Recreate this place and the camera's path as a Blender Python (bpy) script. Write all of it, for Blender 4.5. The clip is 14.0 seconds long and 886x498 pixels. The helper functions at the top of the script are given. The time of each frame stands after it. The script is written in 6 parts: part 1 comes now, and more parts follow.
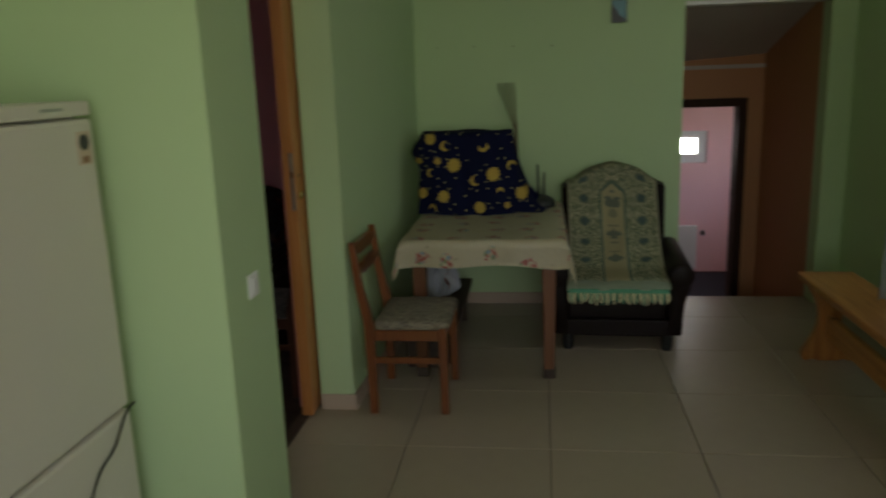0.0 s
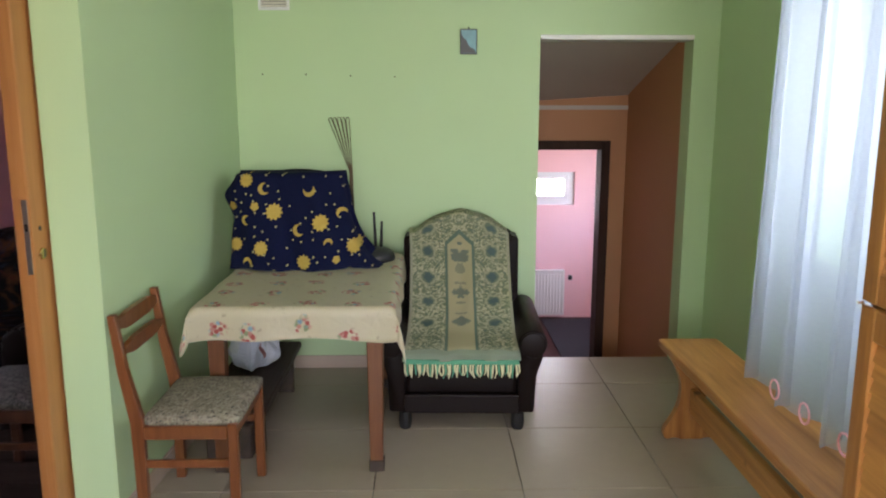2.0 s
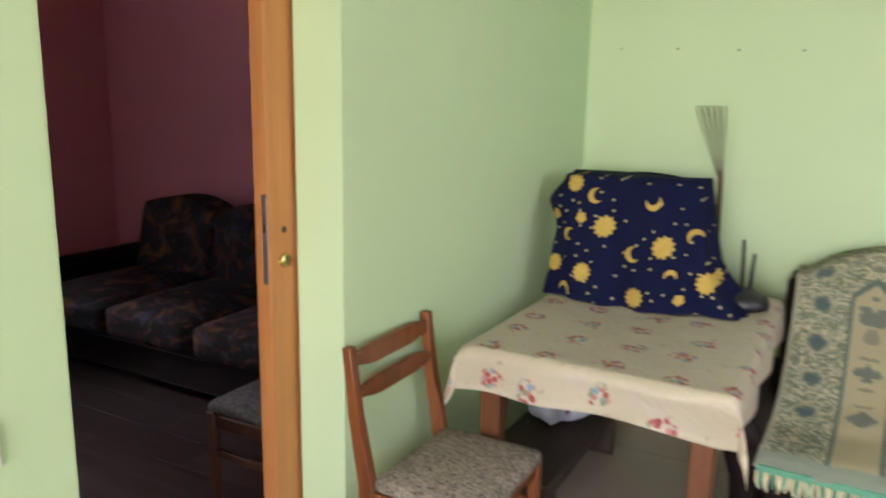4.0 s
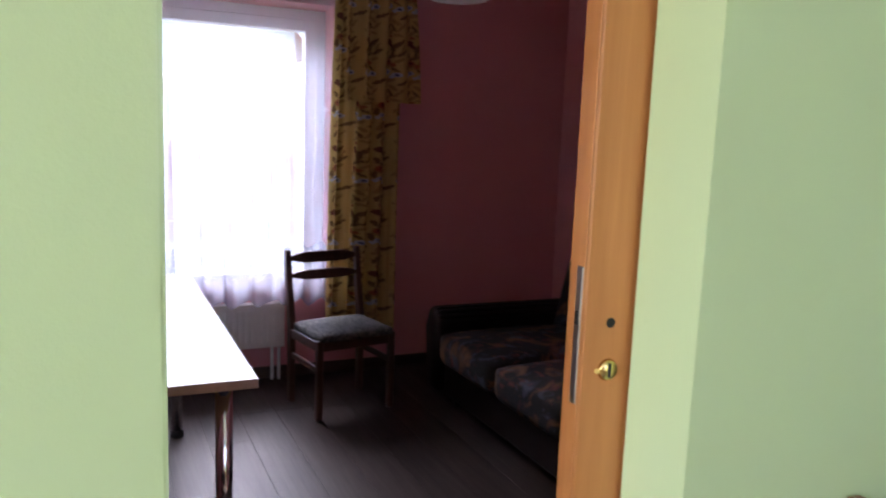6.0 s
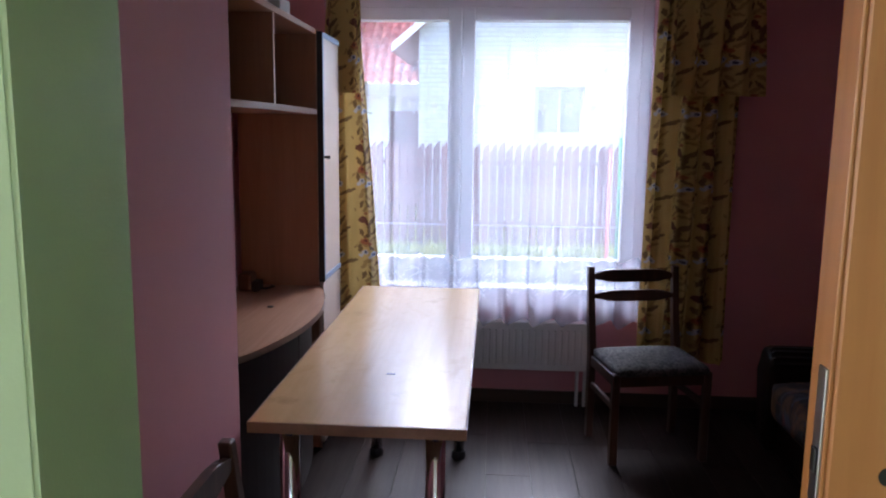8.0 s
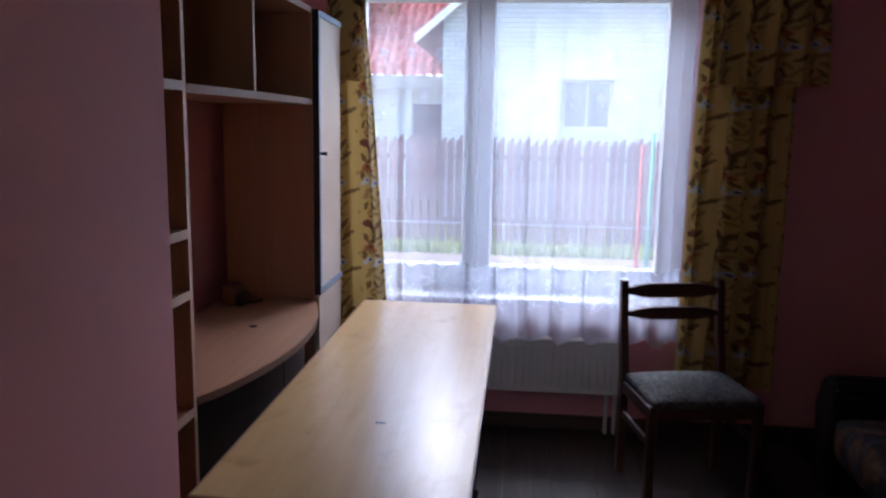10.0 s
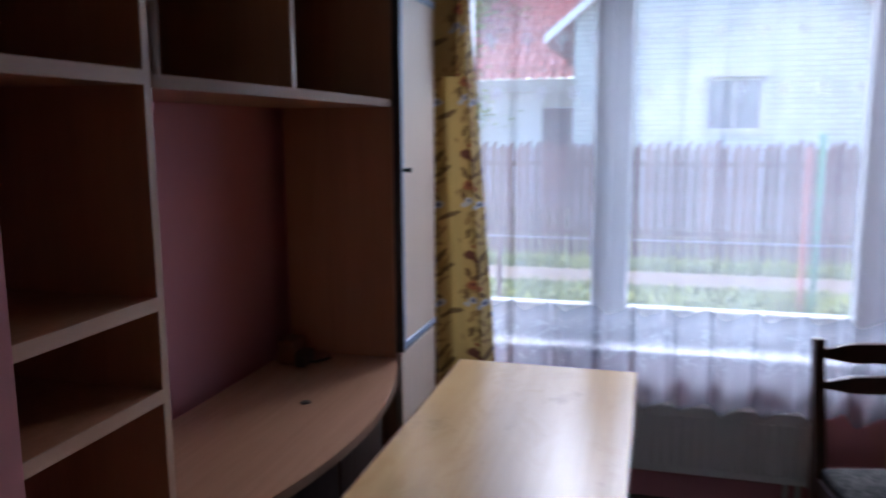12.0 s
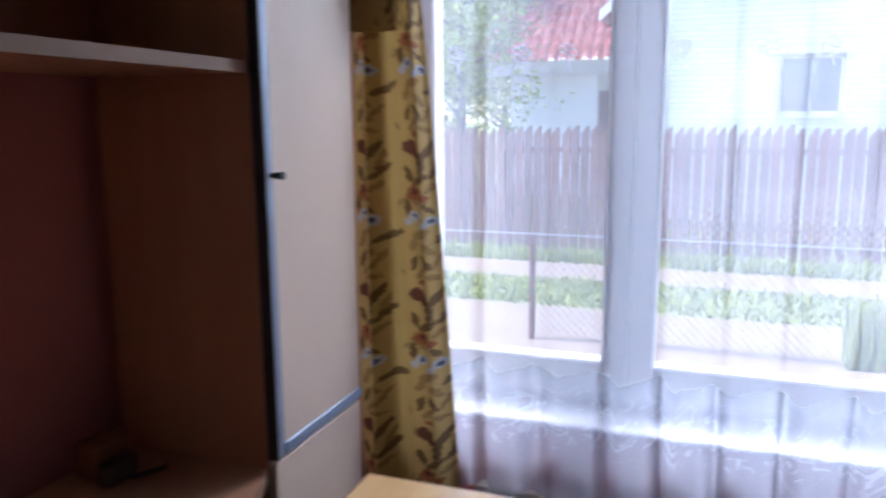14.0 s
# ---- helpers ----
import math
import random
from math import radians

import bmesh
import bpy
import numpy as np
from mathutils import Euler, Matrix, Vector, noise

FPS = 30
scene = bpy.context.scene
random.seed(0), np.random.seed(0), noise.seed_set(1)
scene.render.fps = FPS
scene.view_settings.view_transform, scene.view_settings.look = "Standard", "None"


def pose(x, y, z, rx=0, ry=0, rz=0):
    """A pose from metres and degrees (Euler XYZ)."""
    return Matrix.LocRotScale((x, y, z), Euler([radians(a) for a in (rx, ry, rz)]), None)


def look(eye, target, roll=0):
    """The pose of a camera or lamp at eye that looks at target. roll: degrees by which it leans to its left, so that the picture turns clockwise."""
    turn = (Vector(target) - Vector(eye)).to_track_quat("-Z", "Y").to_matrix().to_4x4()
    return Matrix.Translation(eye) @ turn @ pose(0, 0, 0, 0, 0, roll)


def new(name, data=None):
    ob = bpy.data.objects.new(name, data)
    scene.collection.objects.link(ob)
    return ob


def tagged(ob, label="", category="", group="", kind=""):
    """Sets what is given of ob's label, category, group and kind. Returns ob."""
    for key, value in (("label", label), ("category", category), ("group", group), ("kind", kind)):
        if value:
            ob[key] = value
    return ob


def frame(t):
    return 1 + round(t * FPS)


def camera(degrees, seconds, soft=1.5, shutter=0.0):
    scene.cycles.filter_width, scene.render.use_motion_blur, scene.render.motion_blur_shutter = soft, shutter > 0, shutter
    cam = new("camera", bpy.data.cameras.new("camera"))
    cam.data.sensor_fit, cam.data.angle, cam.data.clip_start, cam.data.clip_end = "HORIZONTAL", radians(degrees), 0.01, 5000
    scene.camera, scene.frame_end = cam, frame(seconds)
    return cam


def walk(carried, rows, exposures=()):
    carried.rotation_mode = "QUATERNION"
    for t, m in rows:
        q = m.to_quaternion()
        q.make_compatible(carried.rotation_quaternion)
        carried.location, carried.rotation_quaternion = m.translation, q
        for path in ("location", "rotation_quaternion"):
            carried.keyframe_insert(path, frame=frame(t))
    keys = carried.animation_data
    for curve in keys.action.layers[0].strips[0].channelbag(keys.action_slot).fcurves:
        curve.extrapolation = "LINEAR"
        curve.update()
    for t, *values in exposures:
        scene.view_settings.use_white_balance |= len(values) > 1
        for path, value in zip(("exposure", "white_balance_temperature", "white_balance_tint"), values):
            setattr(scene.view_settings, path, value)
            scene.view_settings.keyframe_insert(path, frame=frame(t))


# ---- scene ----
cam = camera(60.0, 14.0, soft=2.0, shutter=0.5)
PATH = [
    (0, (-0.078, 0.16, 1.527), (-0.335, 2.094, 1.086), -2.1),
    (0.5, (-0.065, 0.266, 1.519), (-0.098, 2.217, 1.08), -2.5),
    (1, (0.044, 0.431, 1.535), (0.026, 2.397, 1.167), -0.3),
    (1.5, (0.15, 0.58, 1.531), (0.129, 2.545, 1.159), -0.1),
    (2, (0.174, 0.83, 1.53), (0.213, 2.796, 1.162), -0.0),
    (2.5, (0.187, 1.049, 1.51), (0.199, 3.013, 1.133), -1.5),
    (3, (0.224, 1.31, 1.495), (-0.061, 3.252, 1.111), -0.7),
    (3.5, (0.322, 1.542, 1.517), (-0.366, 3.376, 1.109), 0.8),
    (4, (0.269, 1.793, 1.508), (-0.679, 3.507, 1.104), 1.0),
    (4.2, (0.22, 1.883, 1.535), (-0.819, 3.543, 1.129), 0.7),
    (6.3, (-0.114, 2.637, 1.435), (-1.945, 3.392, 1.152), 1.5),
    (6.5, (-0.175, 2.667, 1.451), (-2.013, 3.403, 1.167), 0.2),
    (7, (-0.299, 2.817, 1.453), (-2.24, 3.21, 1.175), -0.6),
    (7.5, (-0.366, 2.99, 1.451), (-2.344, 2.989, 1.156), 1.8),
    (7.7, (-0.387, 3.036, 1.446), (-2.364, 2.924, 1.16), 0.9),
    (9.8, (-0.789, 3.04, 1.436), (-2.752, 2.9, 1.081), 0.4),
    (10, (-0.849, 3.058, 1.442), (-2.813, 2.866, 1.121), 1.0),
    (10.5, (-0.979, 3.079, 1.439), (-2.926, 2.774, 1.093), 0.5),
    (11, (-1.187, 3.055, 1.453), (-3.13, 2.724, 1.114), 0.6),
    (11.5, (-1.372, 3.026, 1.457), (-3.329, 2.762, 1.142), -1.4),
    (12, (-1.586, 3.017, 1.44), (-3.49, 2.489, 1.133), -0.3),
    (12.5, (-1.779, 3.061, 1.434), (-3.535, 2.178, 1.062), 2.5),
    (13, (-1.986, 3.051, 1.438), (-3.693, 2.081, 1.057), 2.0),
    (13.5, (-2.242, 3.038, 1.441), (-4.024, 2.194, 1.107), 0.7),
    (14, (-2.527, 3.075, 1.431), (-4.377, 2.399, 1.085), -0.4),
]
# ---- exposure, sky, sun, lamps ----
EXPOSURES = [(0.0, 1.9, 6700, 7), (0.5, 2.35, 6500, 8), (0.8, 2.95, 6300, 13), (1.2, 3.45, 6200, 17), (2.2, 4.0, 6150, 22), (3.0, 4.2, 6400, 28), (4.2, 4.4, 6200, 29), (6.4, 4.1, 5950, 26), (7.0, 3.85, 5850, 23), (7.7, 3.7, 5750, 21), (9.8, 3.4, 5650, 19), (11.0, 3.2, 5600, 18), (12.0, 3.05, 5600, 17), (12.6, 2.74, 5650, 17), (13.2, 2.84, 5650, 17), (14.0, 3.35, 5700, 18)]
walk(cam, [(t, look(eye, target, roll)) for t, eye, target, roll in PATH], EXPOSURES)

world = bpy.data.worlds.new("sky")
scene.world = world
world.use_nodes = True
wn = world.node_tree.nodes
sky = wn.new("ShaderNodeTexSky")
sky.sky_type, sky.sun_disc = "NISHITA", False
sky.sun_elevation, sky.sun_rotation = radians(52), radians(170)
wn["Background"].inputs["Strength"].default_value = 0.07
world.node_tree.links.new(sky.outputs["Color"], wn["Background"].inputs["Color"])

sun_data = bpy.data.lights.new("sun", "SUN")
sun_data.energy, sun_data.angle, sun_data.color = 0.7, radians(0.6), (1.0, 0.95, 0.87)
sun = new("sun", sun_data)
sun.matrix_world = look((1.6, -9, 12), (0, 0, 0))


def area_lamp(name, place, aim, w, h, watts, color):
    """An area lamp for a window's sky light; also serves the added fill lamps."""
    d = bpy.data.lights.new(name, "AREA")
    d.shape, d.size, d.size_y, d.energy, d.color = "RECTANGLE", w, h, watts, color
    ob = new(name, d)
    ob.matrix_world = look(place, aim)
    return ob


area_lamp("east_window_light", (1.93, 3.28, 1.55), (0, 3.28, 1.35), 1.3, 1.3, 1.3, (0.90, 0.96, 1.0))
area_lamp("south_window_light", (0.35, -1.42, 1.5), (0.35, 2, 1.3), 1.9, 1.4, 7.2, (1.0, 0.97, 0.9))
area_lamp("cellar_window_light", (1.35, 9.28, 0.62), (1.2, 8.0, 0.3), 0.7, 0.26, 2.5, (1.0, 1.0, 0.97))
# added fill at an unseen opening, there to brighten the pink wall
area_lamp("cellar_side_fill", (2.58, 7.9, 0.75), (0.9, 8.5, 0.3), 1.3, 0.8, 1.35, (1.0, 0.98, 0.95))
# added fill, hung outdoors above the window and out of view, brightens the mauve room
area_lamp("west_outdoor_fill", (-7.3, 3.5, 3.3), (-3.4, 3.05, 1.05), 2.6, 1.4, 26, (0.98, 0.97, 0.97))


# ---- materials ----
def nodes_of(name):
    m = bpy.data.materials.new(name)
    m.use_nodes = True
    return m, m.node_tree.nodes, m.node_tree.links, m.node_tree.nodes["Principled BSDF"]


def coords(n, l, scale=(1, 1, 1), source="Object"):
    tc, mp = n.new("ShaderNodeTexCoord"), n.new("ShaderNodeMapping")
    mp.inputs["Scale"].default_value = scale
    l.new(tc.outputs[source], mp.inputs["Vector"])
    return mp.outputs["Vector"]


def noise_at(n, l, vec, scale, detail=4, rough=0.55, distortion=0.0):
    t = n.new("ShaderNodeTexNoise")
    t.inputs["Scale"].default_value, t.inputs["Detail"].default_value = scale, detail
    t.inputs["Roughness"].default_value, t.inputs["Distortion"].default_value = rough, distortion
    l.new(vec, t.inputs["Vector"])
    return t.outputs["Fac"]


def mixed(n, l, fac, a, b, kind="MIX"):
    m = n.new("ShaderNodeMix")
    m.data_type, m.blend_type = "RGBA", kind
    for sock, v in ((m.inputs[0], fac), (m.inputs[6], a), (m.inputs[7], b)):
        if isinstance(v, (int, float)):
            sock.default_value = v
        elif isinstance(v, tuple):
            sock.default_value = (*v[:3], 1)
        else:
            l.new(v, sock)
    return m.outputs[2]


def maths(n, l, op, a, b=0.0, clamp=False):
    m = n.new("ShaderNodeMath")
    m.operation, m.use_clamp = op, clamp
    for sock, v in ((m.inputs[0], a), (m.inputs[1], b)):
        if isinstance(v, (int, float)):
            sock.default_value = v
        else:
            l.new(v, sock)
    return m.outputs[0]


def steps(n, l, fac, lo, hi):
    """0 below lo, 1 above hi."""
    r = n.new("ShaderNodeMapRange")
    r.inputs[1].default_value, r.inputs[2].default_value = lo, hi
    l.new(fac, r.inputs[0])
    return r.outputs[0]


def bumped(n, l, bsdf, height, strength, distance=0.01):
    b = n.new("ShaderNodeBump")
    b.inputs["Strength"].default_value, b.inputs["Distance"].default_value = strength, distance
    l.new(height, b.inputs["Height"])
    l.new(b.outputs["Normal"], bsdf.inputs["Normal"])


def scaled(c, k):
    return tuple(min(1.0, v * k) for v in c)


def plain(name, col, rough=0.6, metal=0.0, var=0.1, big=1.5, fine=70, bump=0.12, grit=(1, 1, 1)):
    """A painted or moulded surface: two scales of variation and a fine relief."""
    m, n, l, b = nodes_of(name)
    v = coords(n, l, grit)
    f1, f2 = noise_at(n, l, v, big, 3), noise_at(n, l, v, fine, 5)
    c = mixed(n, l, f1, scaled(col, 1 - var), scaled(col, 1 + var))
    c = mixed(n, l, maths(n, l, "MULTIPLY", f2, 0.5), c, scaled(col, 1 - 1.4 * var))
    l.new(c, b.inputs["Base Color"])
    l.new(maths(n, l, "ADD", maths(n, l, "MULTIPLY", f1, 0.12), rough - 0.06), b.inputs["Roughness"])
    b.inputs["Metallic"].default_value = metal
    if bump:
        bumped(n, l, b, f2, bump, 0.004)
    return m


def plaster(name, col, rough=0.75):
    """Rolled wall paint: faint roller texture, cloudy tone, a few scuffs."""
    m, n, l, b = nodes_of(name)
    v = coords(n, l)
    cloud, roller, scuff = noise_at(n, l, v, 0.9, 4), noise_at(n, l, v, 160, 3), noise_at(n, l, v, 7, 8, 0.7)
    c = mixed(n, l, cloud, scaled(col, 0.93), scaled(col, 1.06))
    c = mixed(n, l, maths(n, l, "MULTIPLY", steps(n, l, scuff, 0.66, 0.8), 0.18), c, scaled(col, 0.6))
    l.new(c, b.inputs["Base Color"])
    b.inputs["Roughness"].default_value = rough
    bumped(n, l, b, mixed(n, l, 0.4, roller, scuff), 0.16, 0.004)
    return m


def wood(name, dark, light, axis=1, rough=0.4, grain=18.0, knots=0.0, per_piece=0.0, blotch=0.0, relief=0.12, uneven=0.2):
    """Wood with its grain along the axis (0 x, 1 y, 2 z)."""
    m, n, l, b = nodes_of(name)
    s = [grain, grain, grain]
    s[axis] = grain * 0.06
    v = coords(n, l, tuple(s))
    if per_piece:
        oi, va = n.new("ShaderNodeObjectInfo"), n.new("ShaderNodeVectorMath")
        va.operation = "ADD"
        sc = n.new("ShaderNodeVectorMath")
        sc.operation = "SCALE"
        sc.inputs[0].default_value, sc.inputs[3].default_value = (37, 19, 53), 1
        l.new(oi.outputs["Random"], sc.inputs[3])
        l.new(v, va.inputs[0])
        l.new(sc.outputs[0], va.inputs[1])
        v = va.outputs[0]
    f = noise_at(n, l, v, 1.0, 6, 0.6, 0.8)
    fine = noise_at(n, l, v, 6.0, 4, 0.6)
    c = mixed(n, l, steps(n, l, f, 0.3, 0.7), dark, light)
    c = mixed(n, l, maths(n, l, "MULTIPLY", fine, 0.45), c, scaled(dark, 0.75))
    if blotch:
        burl = noise_at(n, l, coords(n, l, (0.55, 1, 1)), 9, 5, 0.6, 1.4)
        c = mixed(n, l, maths(n, l, "MULTIPLY", steps(n, l, burl, 0.52, 0.72), blotch), c, dark)
        c = mixed(n, l, maths(n, l, "MULTIPLY", steps(n, l, noise_at(n, l, coords(n, l), 5, 6, 0.7), 0.6, 0.75), blotch), c, scaled(dark, 0.7))
    if knots:
        kv = n.new("ShaderNodeTexVoronoi")
        kv.inputs["Scale"].default_value = knots
        l.new(coords(n, l), kv.inputs["Vector"])
        c = mixed(n, l, maths(n, l, "SUBTRACT", 1.0, steps(n, l, kv.outputs["Distance"], 0.07, 0.12)), c, scaled(dark, 0.4))
    if per_piece:
        k = maths(n, l, "ADD", maths(n, l, "MULTIPLY", oi.outputs["Random"], per_piece), 1 - per_piece / 2)
        hs = n.new("ShaderNodeHueSaturation")
        l.new(k, hs.inputs["Value"])
        l.new(c, hs.inputs["Color"])
        c = hs.outputs["Color"]
    l.new(c, b.inputs["Base Color"])
    l.new(maths(n, l, "ADD", maths(n, l, "MULTIPLY", fine, uneven), rough - uneven / 2), b.inputs["Roughness"])
    bumped(n, l, b, fine, relief, 0.003)
    return m


def metal(name, col, rough=0.25):
    return plain(name, col, rough, 1.0, 0.06, 4, 120, 0.04)


def spots(n, l, vec, scale, radius, randomness=0.7, flat=True):
    """Voronoi cells: the distance to the cell's centre, its colour, and the way from the centre."""
    t = n.new("ShaderNodeTexVoronoi")
    t.voronoi_dimensions = "2D" if flat else "3D"
    t.inputs["Scale"].default_value, t.inputs["Randomness"].default_value = scale, randomness
    l.new(vec, t.inputs["Vector"])
    inside = maths(n, l, "SUBTRACT", 1.0, steps(n, l, t.outputs["Distance"], radius * 0.9, radius))
    return inside, t.outputs["Distance"], t.outputs["Color"], t.outputs["Position"]


def channel(n, l, col, i):
    s = n.new("ShaderNodeSeparateColor")
    l.new(col, s.inputs[0])
    return s.outputs[i]


def blob(n, l, vec, cx, cy, rx, ry, deg=0.0, soft=0.18):
    """1 inside an ellipse that lies at (cx, cy), 0 outside."""
    mp, ln = n.new("ShaderNodeMapping"), n.new("ShaderNodeVectorMath")
    mp.vector_type, ln.operation = "TEXTURE", "LENGTH"
    mp.inputs["Location"].default_value, mp.inputs["Rotation"].default_value, mp.inputs["Scale"].default_value = (cx, cy, 0), (0, 0, radians(deg)), (rx, ry, 1)
    l.new(vec, mp.inputs["Vector"])
    l.new(mp.outputs[0], ln.inputs[0])
    return steps(n, l, ln.outputs["Value"], 1.0, 1.0 - soft)


def rayed(n, l, vec, cx, cy, r, rays, depth):
    """1 inside a disc with a rayed rim."""
    mp, ln, sp = n.new("ShaderNodeMapping"), n.new("ShaderNodeVectorMath"), n.new("ShaderNodeSeparateXYZ")
    mp.vector_type, ln.operation = "TEXTURE", "LENGTH"
    mp.inputs["Location"].default_value, mp.inputs["Scale"].default_value = (cx, cy, 0), (r, r, 1)
    l.new(vec, mp.inputs["Vector"])
    l.new(mp.outputs[0], ln.inputs[0])
    l.new(mp.outputs[0], sp.inputs[0])
    wave = maths(n, l, "SINE", maths(n, l, "MULTIPLY", maths(n, l, "ARCTAN2", sp.outputs[1], sp.outputs[0]), float(rays)))
    return steps(n, l, maths(n, l, "ADD", ln.outputs["Value"], maths(n, l, "MULTIPLY", wave, depth)), 1.0, 0.9)


def flat_vec(n, l, x, y):
    cb = n.new("ShaderNodeCombineXYZ")
    for sock, v in ((cb.inputs[0], x), (cb.inputs[1], y)):
        if isinstance(v, (int, float)):
            sock.default_value = v
        else:
            l.new(v, sock)
    return cb.outputs[0]


def most(n, l, masks):
    out = masks[0]
    for m in masks[1:]:
        out = maths(n, l, "MAXIMUM", out, m)
    return out


def weave(n, l, b, vec, scale=420, strength=0.25):
    w = n.new("ShaderNodeTexWave")
    w.inputs["Scale"].default_value = scale / 6
    l.new(vec, w.inputs["Vector"])
    bumped(n, l, b, mixed(n, l, 0.5, w.outputs["Fac"], noise_at(n, l, vec, scale, 2)), strength, 0.002)


def upholstery_mat(name, ground, thread, dark):
    """Mottled chair-seat tapestry."""
    m, n, l, b = nodes_of(name)
    v = coords(n, l)
    a, c2 = noise_at(n, l, v, 45, 5, 0.65, 1.2), noise_at(n, l, v, 95, 3, 0.6)
    c = mixed(n, l, steps(n, l, a, 0.46, 0.56), ground, thread)
    c = mixed(n, l, steps(n, l, c2, 0.55, 0.62), c, dark)
    l.new(c, b.inputs["Base Color"])
    b.inputs["Roughness"].default_value = 0.9
    weave(n, l, b, v)
    return m


def oilcloth_mat():
    """Cream table oilcloth with scattered bunches of red and blue flowers."""
    m, n, l, b = nodes_of("oilcloth")
    v = coords(n, l, (1, 1, 1), "UV")
    wob = noise_at(n, l, v, 30, 3)
    _, dist, _, _ = spots(n, l, v, 5.4, 0.25, 0.35)
    petals = n.new("ShaderNodeTexVoronoi")
    petals.voronoi_dimensions = "2D"
    petals.inputs["Scale"].default_value = 46
    l.new(v, petals.inputs["Vector"])
    pr = channel(n, l, petals.outputs["Color"], 0)
    flower = mixed(n, l, steps(n, l, pr, 0.45, 0.5), (0.58, 0.07, 0.07), (0.72, 0.30, 0.25))
    flower = mixed(n, l, steps(n, l, pr, 0.68, 0.72), flower, (0.32, 0.52, 0.66))
    flower = mixed(n, l, steps(n, l, pr, 0.86, 0.88), flower, (0.35, 0.42, 0.2))
    ragged = maths(n, l, "ADD", dist, maths(n, l, "MULTIPLY", noise_at(n, l, v, 20, 3), 0.4))
    patch = maths(n, l, "MULTIPLY", steps(n, l, ragged, 0.43, 0.37), steps(n, l, petals.outputs["Distance"], 0.55, 0.4))
    base = mixed(n, l, noise_at(n, l, v, 2.5, 4), (0.80, 0.71, 0.50), (0.90, 0.82, 0.64))
    base = mixed(n, l, steps(n, l, wob, 0.62, 0.75), base, (0.6, 0.5, 0.32))
    l.new(mixed(n, l, maths(n, l, "MULTIPLY", patch, 0.92), base, flower), b.inputs["Base Color"])
    b.inputs["Roughness"].default_value = 0.38
    bumped(n, l, b, noise_at(n, l, v, 12, 4, 0.55, 0.8), 0.5, 0.012)
    return m


def night_mat():
    """Navy fleece printed with yellow suns, moons and small stars."""
    m, n, l, b = nodes_of("navy_fleece")
    v = coords(n, l)
    sp = n.new("ShaderNodeSeparateXYZ")
    l.new(v, sp.inputs[0])
    p = flat_vec(n, l, sp.outputs[0], sp.outputs[2])
    dots, _, dc, _ = spots(n, l, p, 17, 0.085, 0.85)
    dots = maths(n, l, "MULTIPLY", dots, steps(n, l, channel(n, l, dc, 0), 0.15, 0.17))
    f = noise_at(n, l, v, 200, 3)
    suns = [rayed(n, l, p, x, z, r * 0.8, k, 0.12) for x, z, r, k in (
        (-0.112, 0.275, 0.048, 11), (0.118, 0.222, 0.048, 11), (-0.168, 0.105, 0.042, 11), (0.042, 0.04, 0.042, 11), (0.282, 0.112, 0.044, 11),
        (-0.255, 0.425, 0.040, 11), (-0.30, 0.118, 0.038, 11), (-0.208, 0.30, 0.026, 5), (-0.325, 0.30, 0.026, 5), (0.20, 0.05, 0.022, 5))]
    moons = []
    for x, z, r, dx, dz in ((-0.165, 0.385, 0.040, 0.020, 0.006), (0.058, 0.375, 0.040, -0.006, 0.020), (0.012, 0.188, 0.040, 0.020, 0.008),
                            (0.222, 0.268, 0.038, 0.010, -0.018), (0.158, 0.128, 0.028, 0.0, -0.016), (-0.25, 0.235, 0.032, 0.017, 0.0), (-0.235, 0.035, 0.034, -0.004, -0.018)):
        moons.append(maths(n, l, "SUBTRACT", blob(n, l, p, x, z, r * 0.75, r * 0.75, 0, 0.08), blob(n, l, p, x + dx * 0.7, z + dz * 0.7, r * 0.6, r * 0.6, 0, 0.08), True))
    base = mixed(n, l, f, (0.004, 0.005, 0.020), (0.009, 0.012, 0.042))
    gold = mixed(n, l, noise_at(n, l, v, 60, 3), (0.38, 0.25, 0.05), (0.52, 0.37, 0.09))
    c = mixed(n, l, maths(n, l, "MULTIPLY", dots, 0.8), base, (0.5, 0.44, 0.2))
    l.new(mixed(n, l, most(n, l, suns + moons), c, gold), b.inputs["Base Color"])
    b.inputs["Roughness"].default_value = 0.95
    b.inputs["Specular IOR Level"].default_value = 0.1
    bumped(n, l, b, f, 0.4, 0.003)
    return m


